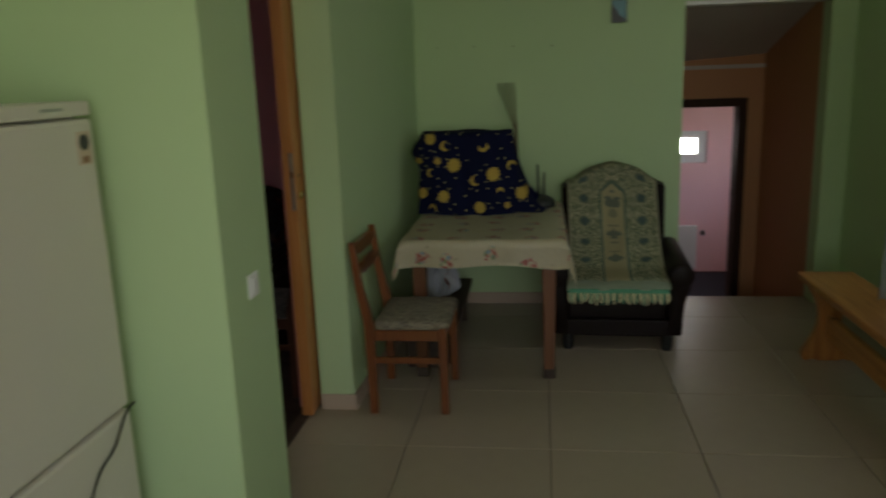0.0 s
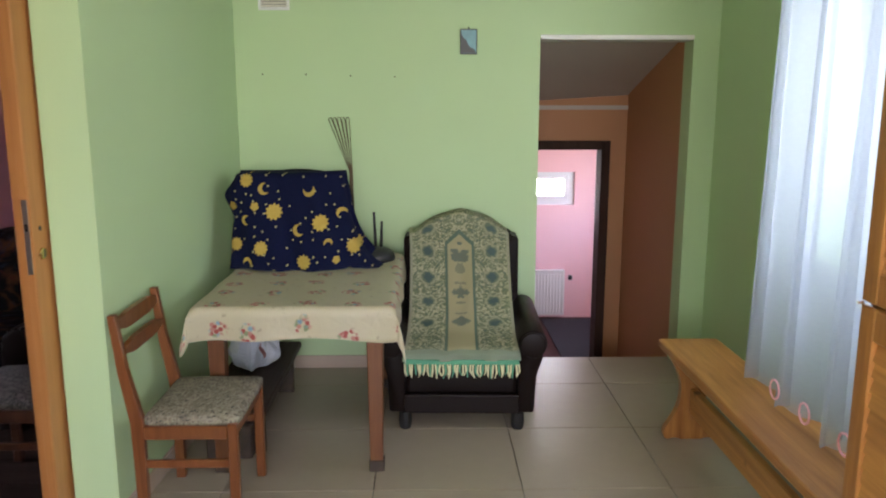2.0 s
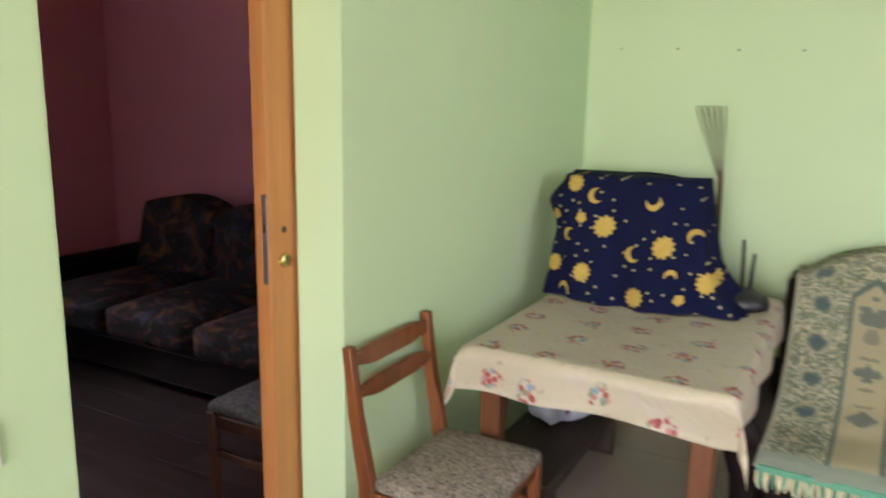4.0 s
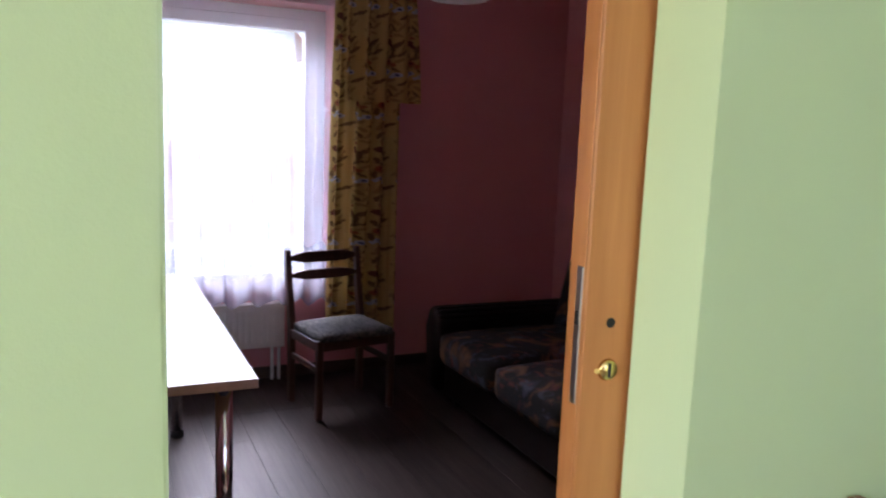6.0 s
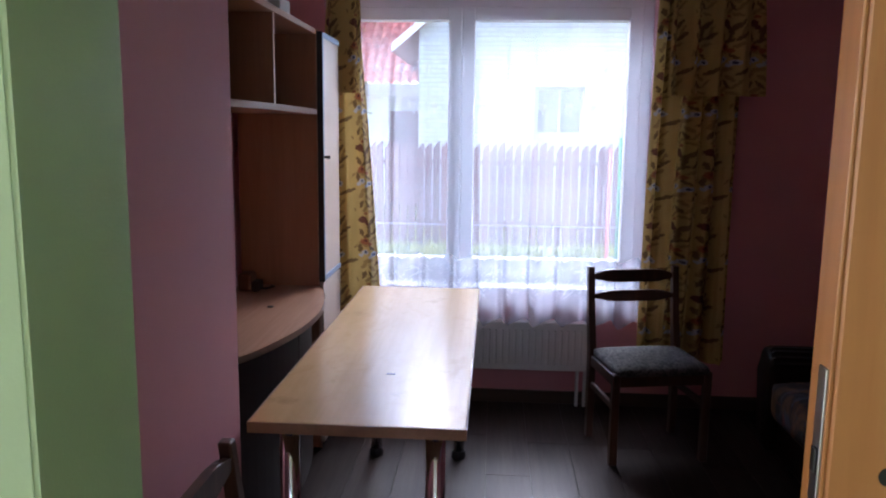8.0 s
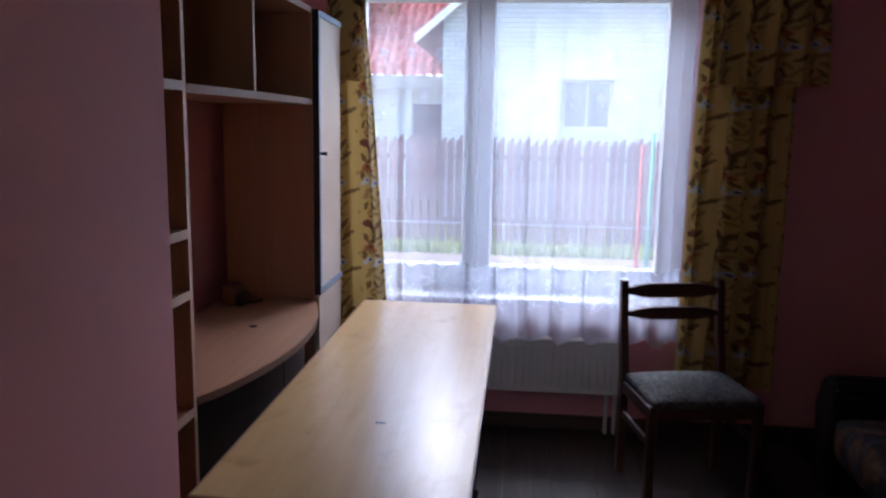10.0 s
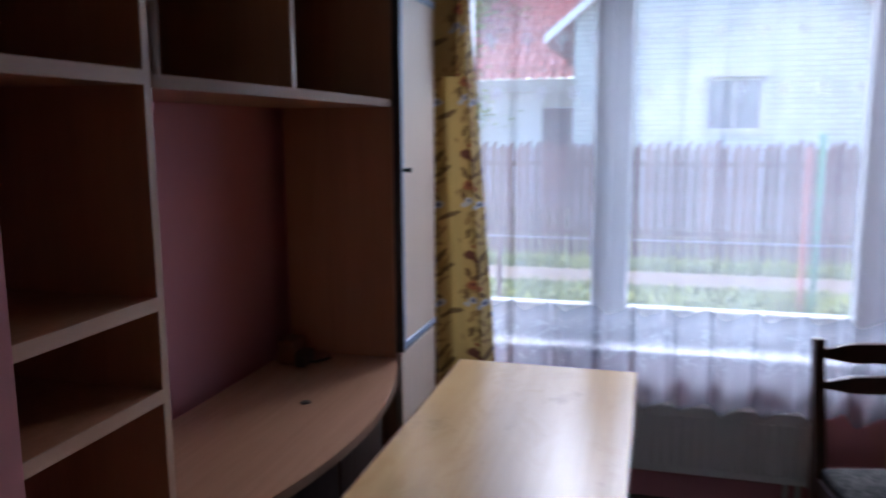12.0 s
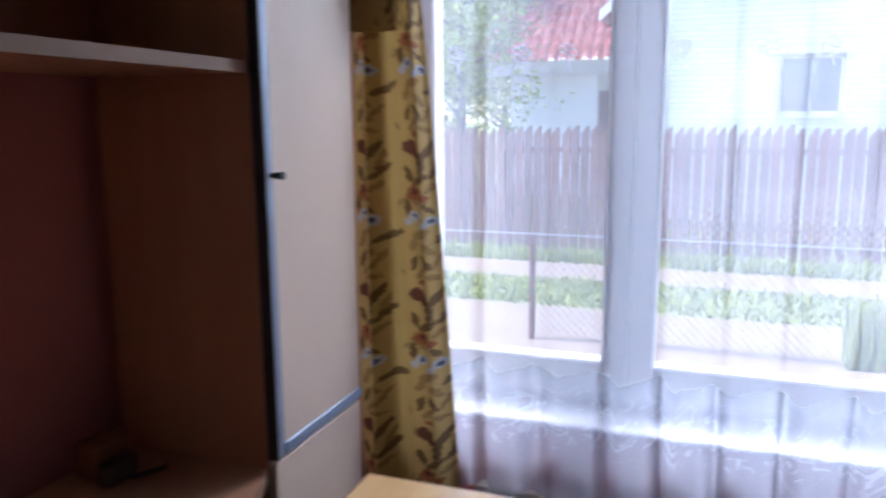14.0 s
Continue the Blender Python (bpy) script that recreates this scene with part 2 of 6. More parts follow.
def throw_mat():
    """Woven throw: mirrored grey-green scrollwork round a cream central band with medallions."""
    m, n, l, b = nodes_of("woven_throw")
    tc, sp, cb = n.new("ShaderNodeTexCoord"), n.new("ShaderNodeSeparateXYZ"), n.new("ShaderNodeCombineXYZ")
    l.new(tc.outputs["UV"], sp.inputs[0])
    u = maths(n, l, "ABSOLUTE", maths(n, l, "SUBTRACT", sp.outputs[0], 0.5))
    l.new(u, cb.inputs[0])
    l.new(maths(n, l, "MULTIPLY", sp.outputs[1], 2.0), cb.inputs[1])
    p = cb.outputs[0]
    scroll = noise_at(n, l, p, 15, 3, 0.6, 1.8)
    vein = noise_at(n, l, p, 34, 2, 0.5, 0.8)
    green, cream, teal = (0.27, 0.30, 0.18), (0.66, 0.62, 0.40), (0.13, 0.19, 0.18)
    c = mixed(n, l, steps(n, l, scroll, 0.49, 0.53), green, cream)
    c = mixed(n, l, maths(n, l, "MULTIPLY", steps(n, l, vein, 0.56, 0.62), 0.7), c, (0.15, 0.21, 0.17))
    ragged = n.new("ShaderNodeVectorMath")
    ragged.operation = "MULTIPLY_ADD"
    wob = flat_vec(n, l, maths(n, l, "SUBTRACT", noise_at(n, l, p, 22, 2), 0.5), maths(n, l, "SUBTRACT", noise_at(n, l, p, 27, 2), 0.5))
    l.new(wob, ragged.inputs[0])
    ragged.inputs[1].default_value = (0.07, 0.12, 0)
    l.new(p, ragged.inputs[2])
    q = ragged.outputs[0]
    rows = (1.15, 1.50, 1.85, 2.20, 2.58)
    c = mixed(n, l, most(n, l, [blob(n, l, q, 0.32, y, 0.095, 0.115) for y in rows]), c, (0.52, 0.50, 0.32))
    c = mixed(n, l, most(n, l, [blob(n, l, q, 0.32, y, 0.07, 0.082) for y in rows]), c, (0.20, 0.25, 0.18))
    c = mixed(n, l, most(n, l, [blob(n, l, q, 0.32, y, 0.048, 0.055) for y in rows]), c, teal)
    # pointed central panel with a vase and lozenges
    peak = maths(n, l, "ADD", 1.28, maths(n, l, "MULTIPLY", u, 1.0))
    inside = maths(n, l, "MULTIPLY", steps(n, l, maths(n, l, "SUBTRACT", maths(n, l, "MULTIPLY", sp.outputs[1], 2.0), peak), 0.0, 0.01), steps(n, l, u, 0.125, 0.120))
    rim = maths(n, l, "MULTIPLY", steps(n, l, maths(n, l, "SUBTRACT", maths(n, l, "MULTIPLY", sp.outputs[1], 2.0), peak), -0.06, -0.05), steps(n, l, u, 0.150, 0.145))
    c = mixed(n, l, rim, c, (0.18, 0.25, 0.19))
    c = mixed(n, l, inside, c, (0.60, 0.53, 0.31))
    dark = [blob(n, l, q, 0.0, 1.58, 0.095, 0.075), blob(n, l, q, 0.05, 1.50, 0.05, 0.035, 30), blob(n, l, q, 0.0, 1.40, 0.02, 0.03),
            blob(n, l, q, 0.0, 2.06, 0.10, 0.05), blob(n, l, q, 0.0, 2.06, 0.05, 0.085), blob(n, l, q, 0.0, 2.55, 0.10, 0.06), blob(n, l, q, 0.0, 2.55, 0.05, 0.10)]
    mid = [blob(n, l, q, 0.0, 1.74, 0.055, 0.075), blob(n, l, q, 0.0, 1.93, 0.06, 0.025), blob(n, l, q, 0.0, 2.22, 0.06, 0.025), blob(n, l, q, 0.0, 2.40, 0.06, 0.025)]
    c = mixed(n, l, maths(n, l, "MULTIPLY", most(n, l, mid), inside), c, (0.38, 0.36, 0.24))
    c = mixed(n, l, maths(n, l, "MULTIPLY", maths(n, l, "MULTIPLY", most(n, l, dark), 0.75), inside), c, teal)
    c = mixed(n, l, steps(n, l, u, 0.468, 0.474), c, (0.52, 0.50, 0.34))
    c = mixed(n, l, steps(n, l, sp.outputs[1], 1.60, 1.63), c, (0.40, 0.46, 0.33))
    l.new(c, b.inputs["Base Color"])
    b.inputs["Roughness"].default_value = 0.95
    weave(n, l, b, coords(n, l), 500, 0.4)
    return m


def curtain_mat():
    """Mustard drapes printed with upright sprays: dark and rust roses, blue-grey blossoms, brown leaves, between plain stripes."""
    m, n, l, b = nodes_of("flowered_drape")
    sv = coords(n, l, (1.0, 1.0, 1.0), "UV")
    sp = n.new("ShaderNodeSeparateXYZ")
    l.new(sv, sp.inputs[0])
    wx, wy = (maths(n, l, "ADD", maths(n, l, "MULTIPLY", maths(n, l, "SUBTRACT", noise_at(n, l, sv, k, 2), 0.5), 0.020),
                    maths(n, l, "MULTIPLY", maths(n, l, "SUBTRACT", noise_at(n, l, sv, 3 * k, 2), 0.5), 0.014)) for k in (70, 83))
    p = flat_vec(n, l, maths(n, l, "FLOORED_MODULO", maths(n, l, "ADD", sp.outputs[0], wx), 0.16), maths(n, l, "FLOORED_MODULO", maths(n, l, "ADD", sp.outputs[1], wy), 0.36))
    c = mixed(n, l, noise_at(n, l, sv, 3, 3), (0.37, 0.25, 0.075), (0.50, 0.355, 0.125))
    for col, spray in (((0.25, 0.155, 0.05), ((0.07, 0.085, 0.026, 0.010, -40), (0.095, 0.055, 0.030, 0.008, 50), (0.045, 0.03, 0.026, 0.010, 35), (0.05, 0.125, 0.030, 0.012, 10), (0.105, 0.30, 0.007, 0.034, -20), (0.03, 0.21, 0.026, 0.012, -30), (0.09, 0.235, 0.026, 0.009, 25), (0.025, 0.10, 0.020, 0.012, 60), (0.08, 0.015, 0.024, 0.008, -15), (0.155, 0.20, 0.020, 0.006, 60), (0.16, 0.02, 0.018, 0.006, -50))),
                       ((0.11, 0.06, 0.02), ((0.075, 0.315, 0.036, 0.012, 45), (0.105, 0.275, 0.032, 0.010, 40), (0.065, 0.285, 0.026, 0.011, 75), (0.055, 0.255, 0.030, 0.010, 20), (0.125, 0.115, 0.046, 0.011, 22), (0.02, 0.27, 0.020, 0.012, 110), (0.025, 0.055, 0.022, 0.010, 70), (0.095, 0.33, 0.026, 0.009, 60), (0.06, 0.055, 0.026, 0.008, 125), (0.012, 0.19, 0.010, 0.024, 0), (0.075, 0.185, 0.022, 0.008, -35))),
                       ((0.24, 0.07, 0.025), ((0.035, 0.225, 0.024, 0.020, 0), (0.066, 0.210, 0.015, 0.012, 0), (0.045, 0.005, 0.014, 0.010, 0))),
                       ((0.085, 0.014, 0.014), ((0.03, 0.335, 0.024, 0.020, 0), (0.048, 0.32, 0.012, 0.016, 30), (0.035, 0.228, 0.010, 0.008, 0))),
                       ((0.38, 0.41, 0.48), ((0.035, 0.17, 0.018, 0.014, 0), (0.085, 0.155, 0.020, 0.015, 0), (0.06, 0.145, 0.012, 0.010, 0), (0.015, 0.155, 0.010, 0.010, 0))),
                       ((0.025, 0.03, 0.09), ((0.035, 0.17, 0.008, 0.007, 0), (0.085, 0.155, 0.009, 0.008, 0)))):
        c = mixed(n, l, maths(n, l, "MULTIPLY", most(n, l, [blob(n, l, p, q[0], q[1], q[2] * 1.05, q[3] * 0.98, q[4]) for q in spray]), 0.92), c, col)
    l.new(c, b.inputs["Base Color"])
    b.inputs["Roughness"].default_value = 0.8
    tr, mx, out = n.new("ShaderNodeBsdfTranslucent"), n.new("ShaderNodeMixShader"), n["Material Output"]
    l.new(c, tr.inputs["Color"])
    mx.inputs[0].default_value = 0.17
    l.new(b.outputs[0], mx.inputs[1])
    l.new(tr.outputs[0], mx.inputs[2])
    l.new(mx.outputs[0], out.inputs["Surface"])
    return m


def sheer_mat(name, open_share, tint, embroidered=0.0):
    """Sheer net: threads that scatter the light and gaps that let it through; denser embroidery towards the hem."""
    m, n, l, b = nodes_of(name)
    v = coords(n, l, (1, 1, 1), "UV")
    b.inputs["Base Color"].default_value, b.inputs["Roughness"].default_value = (*tint, 1), 0.9
    tr, tp = n.new("ShaderNodeBsdfTranslucent"), n.new("ShaderNodeBsdfTransparent")
    tr.inputs["Color"].default_value = (*tint, 1)
    m1, m2 = n.new("ShaderNodeMixShader"), n.new("ShaderNodeMixShader")
    m1.inputs[0].default_value = 0.78
    l.new(b.outputs[0], m1.inputs[1])
    l.new(tr.outputs[0], m1.inputs[2])
    sp = n.new("ShaderNodeSeparateXYZ")
    l.new(v, sp.inputs[0])
    cloth = maths(n, l, "ADD", maths(n, l, "MULTIPLY", noise_at(n, l, v, 60, 3), 0.04), 1 - open_share - 0.02)
    if embroidered:
        hem = maths(n, l, "MULTIPLY", steps(n, l, sp.outputs[1], embroidered + 0.05, embroidered - 0.02), steps(n, l, sp.outputs[1], embroidered - 0.14, embroidered - 0.1))
        sprig = steps(n, l, noise_at(n, l, v, 26, 3, 0.5, 1.8), 0.54, 0.6)
        cloth = maths(n, l, "ADD", cloth, maths(n, l, "MULTIPLY", maths(n, l, "MULTIPLY", hem, sprig), 0.12), True)
        cloth = maths(n, l, "ADD", cloth, maths(n, l, "MULTIPLY", steps(n, l, sp.outputs[1], embroidered + 0.10, embroidered + 0.03), 0.12), True)
    l.new(cloth, m2.inputs[0])
    l.new(tp.outputs[0], m2.inputs[1])
    l.new(m1.outputs[0], m2.inputs[2])
    l.new(m2.outputs[0], n["Material Output"].inputs["Surface"])
    return m


def tile_mat():
    m, n, l, b = nodes_of("beige_floor_tile")
    v = coords(n, l)
    oi = n.new("ShaderNodeObjectInfo")
    f1, f2 = noise_at(n, l, v, 14, 5), noise_at(n, l, v, 110, 3)
    c = mixed(n, l, f1, (0.335, 0.275, 0.205), (0.375, 0.31, 0.23))
    c = mixed(n, l, maths(n, l, "MULTIPLY", steps(n, l, f2, 0.5, 0.75), 0.2), c, (0.31, 0.25, 0.19))
    b.inputs["Specular IOR Level"].default_value = 0.3
    hs = n.new("ShaderNodeHueSaturation")
    l.new(maths(n, l, "ADD", maths(n, l, "MULTIPLY", oi.outputs["Random"], 0.08), 0.96), hs.inputs["Value"])
    l.new(c, hs.inputs["Color"])
    l.new(hs.outputs["Color"], b.inputs["Base Color"])
    l.new(maths(n, l, "ADD", maths(n, l, "MULTIPLY", f2, 0.12), 0.26), b.inputs["Roughness"])
    bumped(n, l, b, f2, 0.04, 0.003)
    return m


def sofa_mat():
    """Dark plush with smudged brown, rust and blue-grey figures."""
    m, n, l, b = nodes_of("dark_figured_plush")
    v = coords(n, l)
    a, c2, c3 = (noise_at(n, l, v, s, 3, 0.5, 2.0) for s in (5, 6.3, 7.7))
    c = mixed(n, l, noise_at(n, l, v, 60, 3), (0.008, 0.007, 0.008), (0.02, 0.016, 0.016))
    c = mixed(n, l, maths(n, l, "MULTIPLY", steps(n, l, a, 0.52, 0.66), 0.85), c, (0.12, 0.055, 0.022))
    c = mixed(n, l, maths(n, l, "MULTIPLY", steps(n, l, c2, 0.56, 0.7), 0.8), c, (0.05, 0.056, 0.08))
    c = mixed(n, l, maths(n, l, "MULTIPLY", steps(n, l, c3, 0.6, 0.7), 0.7), c, (0.12, 0.03, 0.022))
    l.new(c, b.inputs["Base Color"])
    b.inputs["Roughness"].default_value, b.inputs["Sheen Weight"].default_value = 0.85, 0.0
    b.inputs["Specular IOR Level"].default_value = 0.15
    bumped(n, l, b, noise_at(n, l, v, 220, 2), 0.3, 0.002)
    return m


def glass_mat():
    m, n, l, b = nodes_of("window_glass")
    b.inputs["Base Color"].default_value, b.inputs["Roughness"].default_value = (0.97, 0.985, 0.98, 1), 0.0
    b.inputs["Transmission Weight"].default_value, b.inputs["IOR"].default_value = 1.0, 1.45
    return m


def leaves_mat(name, a, c):
    m, n, l, b = nodes_of(name)
    g = n.new("ShaderNodeNewGeometry")
    l.new(mixed(n, l, g.outputs["Random Per Island"], a, c), b.inputs["Base Color"])
    b.inputs["Roughness"].default_value = 0.7
    return m


def brick_mat():
    m, n, l, b = nodes_of("white_silicate_brick")
    v = coords(n, l)
    sp, cb = n.new("ShaderNodeSeparateXYZ"), n.new("ShaderNodeCombineXYZ")
    l.new(v, sp.inputs[0])
    l.new(sp.outputs[1], cb.inputs[0])
    l.new(sp.outputs[2], cb.inputs[1])
    t = n.new("ShaderNodeTexBrick")
    t.inputs["Scale"].default_value = 1.0
    t.inputs["Brick Width"].default_value, t.inputs["Row Height"].default_value, t.inputs["Mortar Size"].default_value = 0.26, 0.098, 0.008
    t.inputs["Color1"].default_value, t.inputs["Color2"].default_value, t.inputs["Mortar"].default_value = (0.56, 0.55, 0.52, 1), (0.48, 0.47, 0.445, 1), (0.34, 0.33, 0.315, 1)
    l.new(cb.outputs[0], t.inputs["Vector"])
    l.new(t.outputs["Color"], b.inputs["Base Color"])
    b.inputs["Roughness"].default_value = 0.85
    bumped(n, l, b, t.outputs["Fac"], -0.4, 0.01)
    return m


GREEN = plaster("green_wall_paint", (0.47, 0.61, 0.345))
GREEN_GLOSS = plaster("green_gloss_paint", (0.47, 0.61, 0.345), 0.22)
MAUVE = plaster("mauve_wall_paint", (0.61, 0.255, 0.282))
BROWN_WALL = plaster("brown_wall_paint", (0.43, 0.20, 0.09), 0.6)
PINK_WALL = plaster("pink_wall_paint", (0.80, 0.50, 0.54))
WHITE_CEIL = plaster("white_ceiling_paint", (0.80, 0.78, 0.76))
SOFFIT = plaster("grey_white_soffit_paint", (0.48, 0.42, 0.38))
FACADE = plaster("grey_render", (0.5, 0.47, 0.42))
GROUT = plain("dark_grout", (0.09, 0.075, 0.06), 0.9)
TILE = tile_mat()
SKIRT_BEIGE = plain("beige_tile_skirting", (0.50, 0.38, 0.30), 0.35)
LAMINATE = wood("dark_laminate", (0.016, 0.010, 0.008), (0.042, 0.029, 0.024), 0, 0.42, 14, 0, 0.35, 0, 0.04)
LAMINATE.node_tree.nodes["Principled BSDF"].inputs["Specular IOR Level"].default_value = 0.12
SKIRT_DARK = wood("dark_skirting_wood", (0.03, 0.016, 0.01), (0.07, 0.04, 0.025), 1, 0.45)
BEECH = wood("orange_beech_door", (0.46, 0.18, 0.05), (0.58, 0.25, 0.08), 2, 0.42, 16)
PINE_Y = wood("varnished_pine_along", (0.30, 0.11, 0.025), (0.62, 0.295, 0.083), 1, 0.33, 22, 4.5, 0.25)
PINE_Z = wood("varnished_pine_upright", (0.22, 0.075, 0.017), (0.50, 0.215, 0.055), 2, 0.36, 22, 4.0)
CHAIR_WOOD = wood("reddish_chair_wood", (0.13, 0.038, 0.011), (0.25, 0.082, 0.024), 2, 0.32, 20)
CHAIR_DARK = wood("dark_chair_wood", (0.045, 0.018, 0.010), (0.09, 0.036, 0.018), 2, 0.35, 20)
TABLE_WOOD = wood("brown_table_wood", (0.12, 0.04, 0.013), (0.22, 0.082, 0.028), 2, 0.42, 18)
DARK_WOOD = wood("dark_old_wood", (0.03, 0.018, 0.012), (0.075, 0.045, 0.03), 1, 0.6, 18)
WENGE = wood("dark_brown_frame_wood", (0.025, 0.011, 0.007), (0.05, 0.022, 0.014), 2, 0.65)
WENGE.node_tree.nodes["Principled BSDF"].inputs["Specular IOR Level"].default_value = 0.2
CARCASS = wood("brown_beech_board", (0.32, 0.136, 0.066), (0.43, 0.20, 0.106), 2, 0.45, 14)
EDGE = plain("pale_edge_band", (0.46, 0.29, 0.20), 0.5)
DESKTOP = wood("pale_beech_board", (0.34, 0.175, 0.10), (0.44, 0.245, 0.15), 0, 0.4, 14)
CREAM_DOOR = plain("cream_laminate_door", (0.62, 0.48, 0.37), 0.45)
PLINTH_DARK = plain("dark_brown_laminate", (0.03, 0.018, 0.013), 0.35)
TABLETOP = wood("pale_birch_laminate", (0.50, 0.32, 0.14), (0.67, 0.47, 0.24), 0, 0.24, 6, 0, 0, 0.8, 0.0, 0.04)
TABLETOP.node_tree.nodes["Principled BSDF"].inputs["Specular IOR Level"].default_value = 0.36
OAK_EDGE = wood("brown_table_edge", (0.25, 0.13, 0.07), (0.36, 0.2, 0.11), 0, 0.4)
CHROME = metal("chrome", (0.78, 0.78, 0.8), 0.12)
BRASS = metal("brass", (0.72, 0.55, 0.22), 0.25)
STEEL = metal("brushed_steel", (0.42, 0.41, 0.4), 0.35)
RUSTY = metal("browned_steel", (0.13, 0.10, 0.06), 0.5)
ALU = metal("blue_grey_aluminium", (0.26, 0.30, 0.37), 0.55)
BLACK = plain("black_plastic", (0.012, 0.012, 0.013), 0.4)
WHITE_PLASTIC = plain("white_plastic", (0.78, 0.78, 0.77), 0.35, 0, 0.04)
PVC = plain("white_window_frame", (0.75, 0.77, 0.80), 0.3, 0, 0.03)
ENAMEL = plain("white_radiator_enamel", (0.74, 0.74, 0.73), 0.35, 0, 0.03)
FRIDGE_WHITE = plain("aged_white_enamel", (0.66, 0.62, 0.54), 0.35, 0, 0.05)
LEATHER = plain("dark_brown_leather", (0.013, 0.008, 0.007), 0.42, 0, 0.3, 6, 120, 0.35)
LEATHER.node_tree.nodes["Principled BSDF"].inputs["Specular IOR Level"].default_value = 0.12
SEAT_TWEED = upholstery_mat("flecked_seat_tapestry", (0.27, 0.235, 0.175), (0.17, 0.14, 0.10), (0.06, 0.05, 0.04))
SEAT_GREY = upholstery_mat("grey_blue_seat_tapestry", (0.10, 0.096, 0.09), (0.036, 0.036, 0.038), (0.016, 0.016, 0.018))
OILCLOTH, FLEECE, THROW, DRAPE, PLUSH = oilcloth_mat(), night_mat(), throw_mat(), curtain_mat(), sofa_mat()
FRINGE_GREEN = plain("green_fringe_yarn", (0.12, 0.36, 0.22), 0.95, 0, 0.2, 30)
FRINGE_CREAM = plain("cream_fringe_yarn", (0.72, 0.66, 0.4), 0.95, 0, 0.15, 30)
TULLE = sheer_mat("white_tulle", 0.77, (0.76, 0.85, 1.0), 0.27)
VOILE = sheer_mat("white_voile", 0.46, (0.60, 0.63, 0.68))
FLOWER_THREAD = sheer_mat("grey_embroidery", 0.2, (0.72, 0.72, 0.78))
PINK_THREAD = plain("pink_embroidery", (0.85, 0.45, 0.55), 0.9)
GLASS = glass_mat()
BAG = plain("white_bag_plastic", (0.52, 0.54, 0.60), 0.3, 0, 0.1, 8)
CARPET_RED = plain("dark_red_carpet", (0.05, 0.014, 0.012), 0.95, 0, 0.2, 6, 200, 0.5)
RUG_SLATE = plain("slate_rug", (0.025, 0.025, 0.035), 0.95, 0, 0.2, 6, 200, 0.5)
STAIR_WOOD = wood("brown_stair_wood", (0.06, 0.028, 0.016), (0.12, 0.06, 0.035), 0, 0.45)
PICTURE = plain("teal_landscape_print", (0.16, 0.36, 0.42), 0.4, 0, 0.5, 18, 60, 0)
PICTURE_DARK = plain("dark_print", (0.03, 0.035, 0.04), 0.4)
GRASS_GROUND = plain("spring_grass_soil", (0.19, 0.22, 0.035), 0.95, 0, 0.35, 3, 40, 0.8)
PATH_DIRT = plain("pale_dirt_path", (0.26, 0.20, 0.145), 0.95, 0, 0.15, 2, 40, 0.6)
FENCE_WOOD = wood("brown_fence_paint", (0.12, 0.052, 0.042), (0.19, 0.09, 0.075), 2, 0.7, 20, 0, 0.4)
ROOF_RED = plain("red_metal_tile", (0.55, 0.16, 0.13), 0.45, 0, 0.12)
BRICK = brick_mat()
HOUSE_GLASS = plain("dim_pane", (0.16, 0.17, 0.18), 0.12)
GREEN_PAINT = plain("green_post_paint", (0.12, 0.34, 0.18), 0.5)
RED_PAINT = plain("red_post_paint", (0.42, 0.13, 0.10), 0.5)
WIRE = metal("galvanised_wire", (0.36, 0.36, 0.37), 0.4)
BARK = plain("grey_bark", (0.09, 0.07, 0.05), 0.95, 0, 0.3, 8, 60, 0.8)
LEAVES = leaves_mat("spring_leaves", (0.14, 0.20, 0.03), (0.36, 0.42, 0.09))
BLADES = leaves_mat("grass_blades", (0.12, 0.17, 0.02), (0.34, 0.37, 0.06))


def bulb_mat():
    m, n, l, b = nodes_of("lit_bulb")
    b.inputs["Base Color"].default_value = (0.9, 0.88, 0.8, 1)
    b.inputs["Emission Color"].default_value, b.inputs["Emission Strength"].default_value = (1.0, 0.9, 0.62, 1), 3.0
    return m


BULB = bulb_mat()

# ---- mesh helpers ----

def thing(name, at, label, category, group="", turn=0.0, kind=""):
    """An empty at the thing's base; its parts are given in its own axes, from its base."""
    ob = new(name)
    ob.empty_display_size = 0.1
    ob.matrix_basis = pose(*at, 0, 0, turn)
    return tagged(ob, label, category, group, kind)


def mesh_ob(name, bm, mat, smooth=False):
    me = bpy.data.meshes.new(name)
    bmesh.ops.recalc_face_normals(bm, faces=bm.faces[:])
    if smooth:
        for f in bm.faces:
            f.smooth = True
    bm.to_mesh(me)
    bm.free()
    me.materials.append(mat)
    return new(name, me)


def part(name, bm, mat, parent, label="", smooth=False):
    ob = mesh_ob(name, bm, mat, smooth)
    ob.parent = parent
    return tagged(ob, label) if label else ob


def setting(name, bm, mat, label="", category="", smooth=False):
    return tagged(mesh_ob(name, bm, mat, smooth), label, category, "", "structure")


def single(name, bm, mat, at, label, category, group="", turn=0.0, smooth=False, kind=""):
    ob = mesh_ob(name, bm, mat, smooth)
    ob.matrix_basis = pose(*at, 0, 0, turn)
    return tagged(ob, label, category, group, kind)


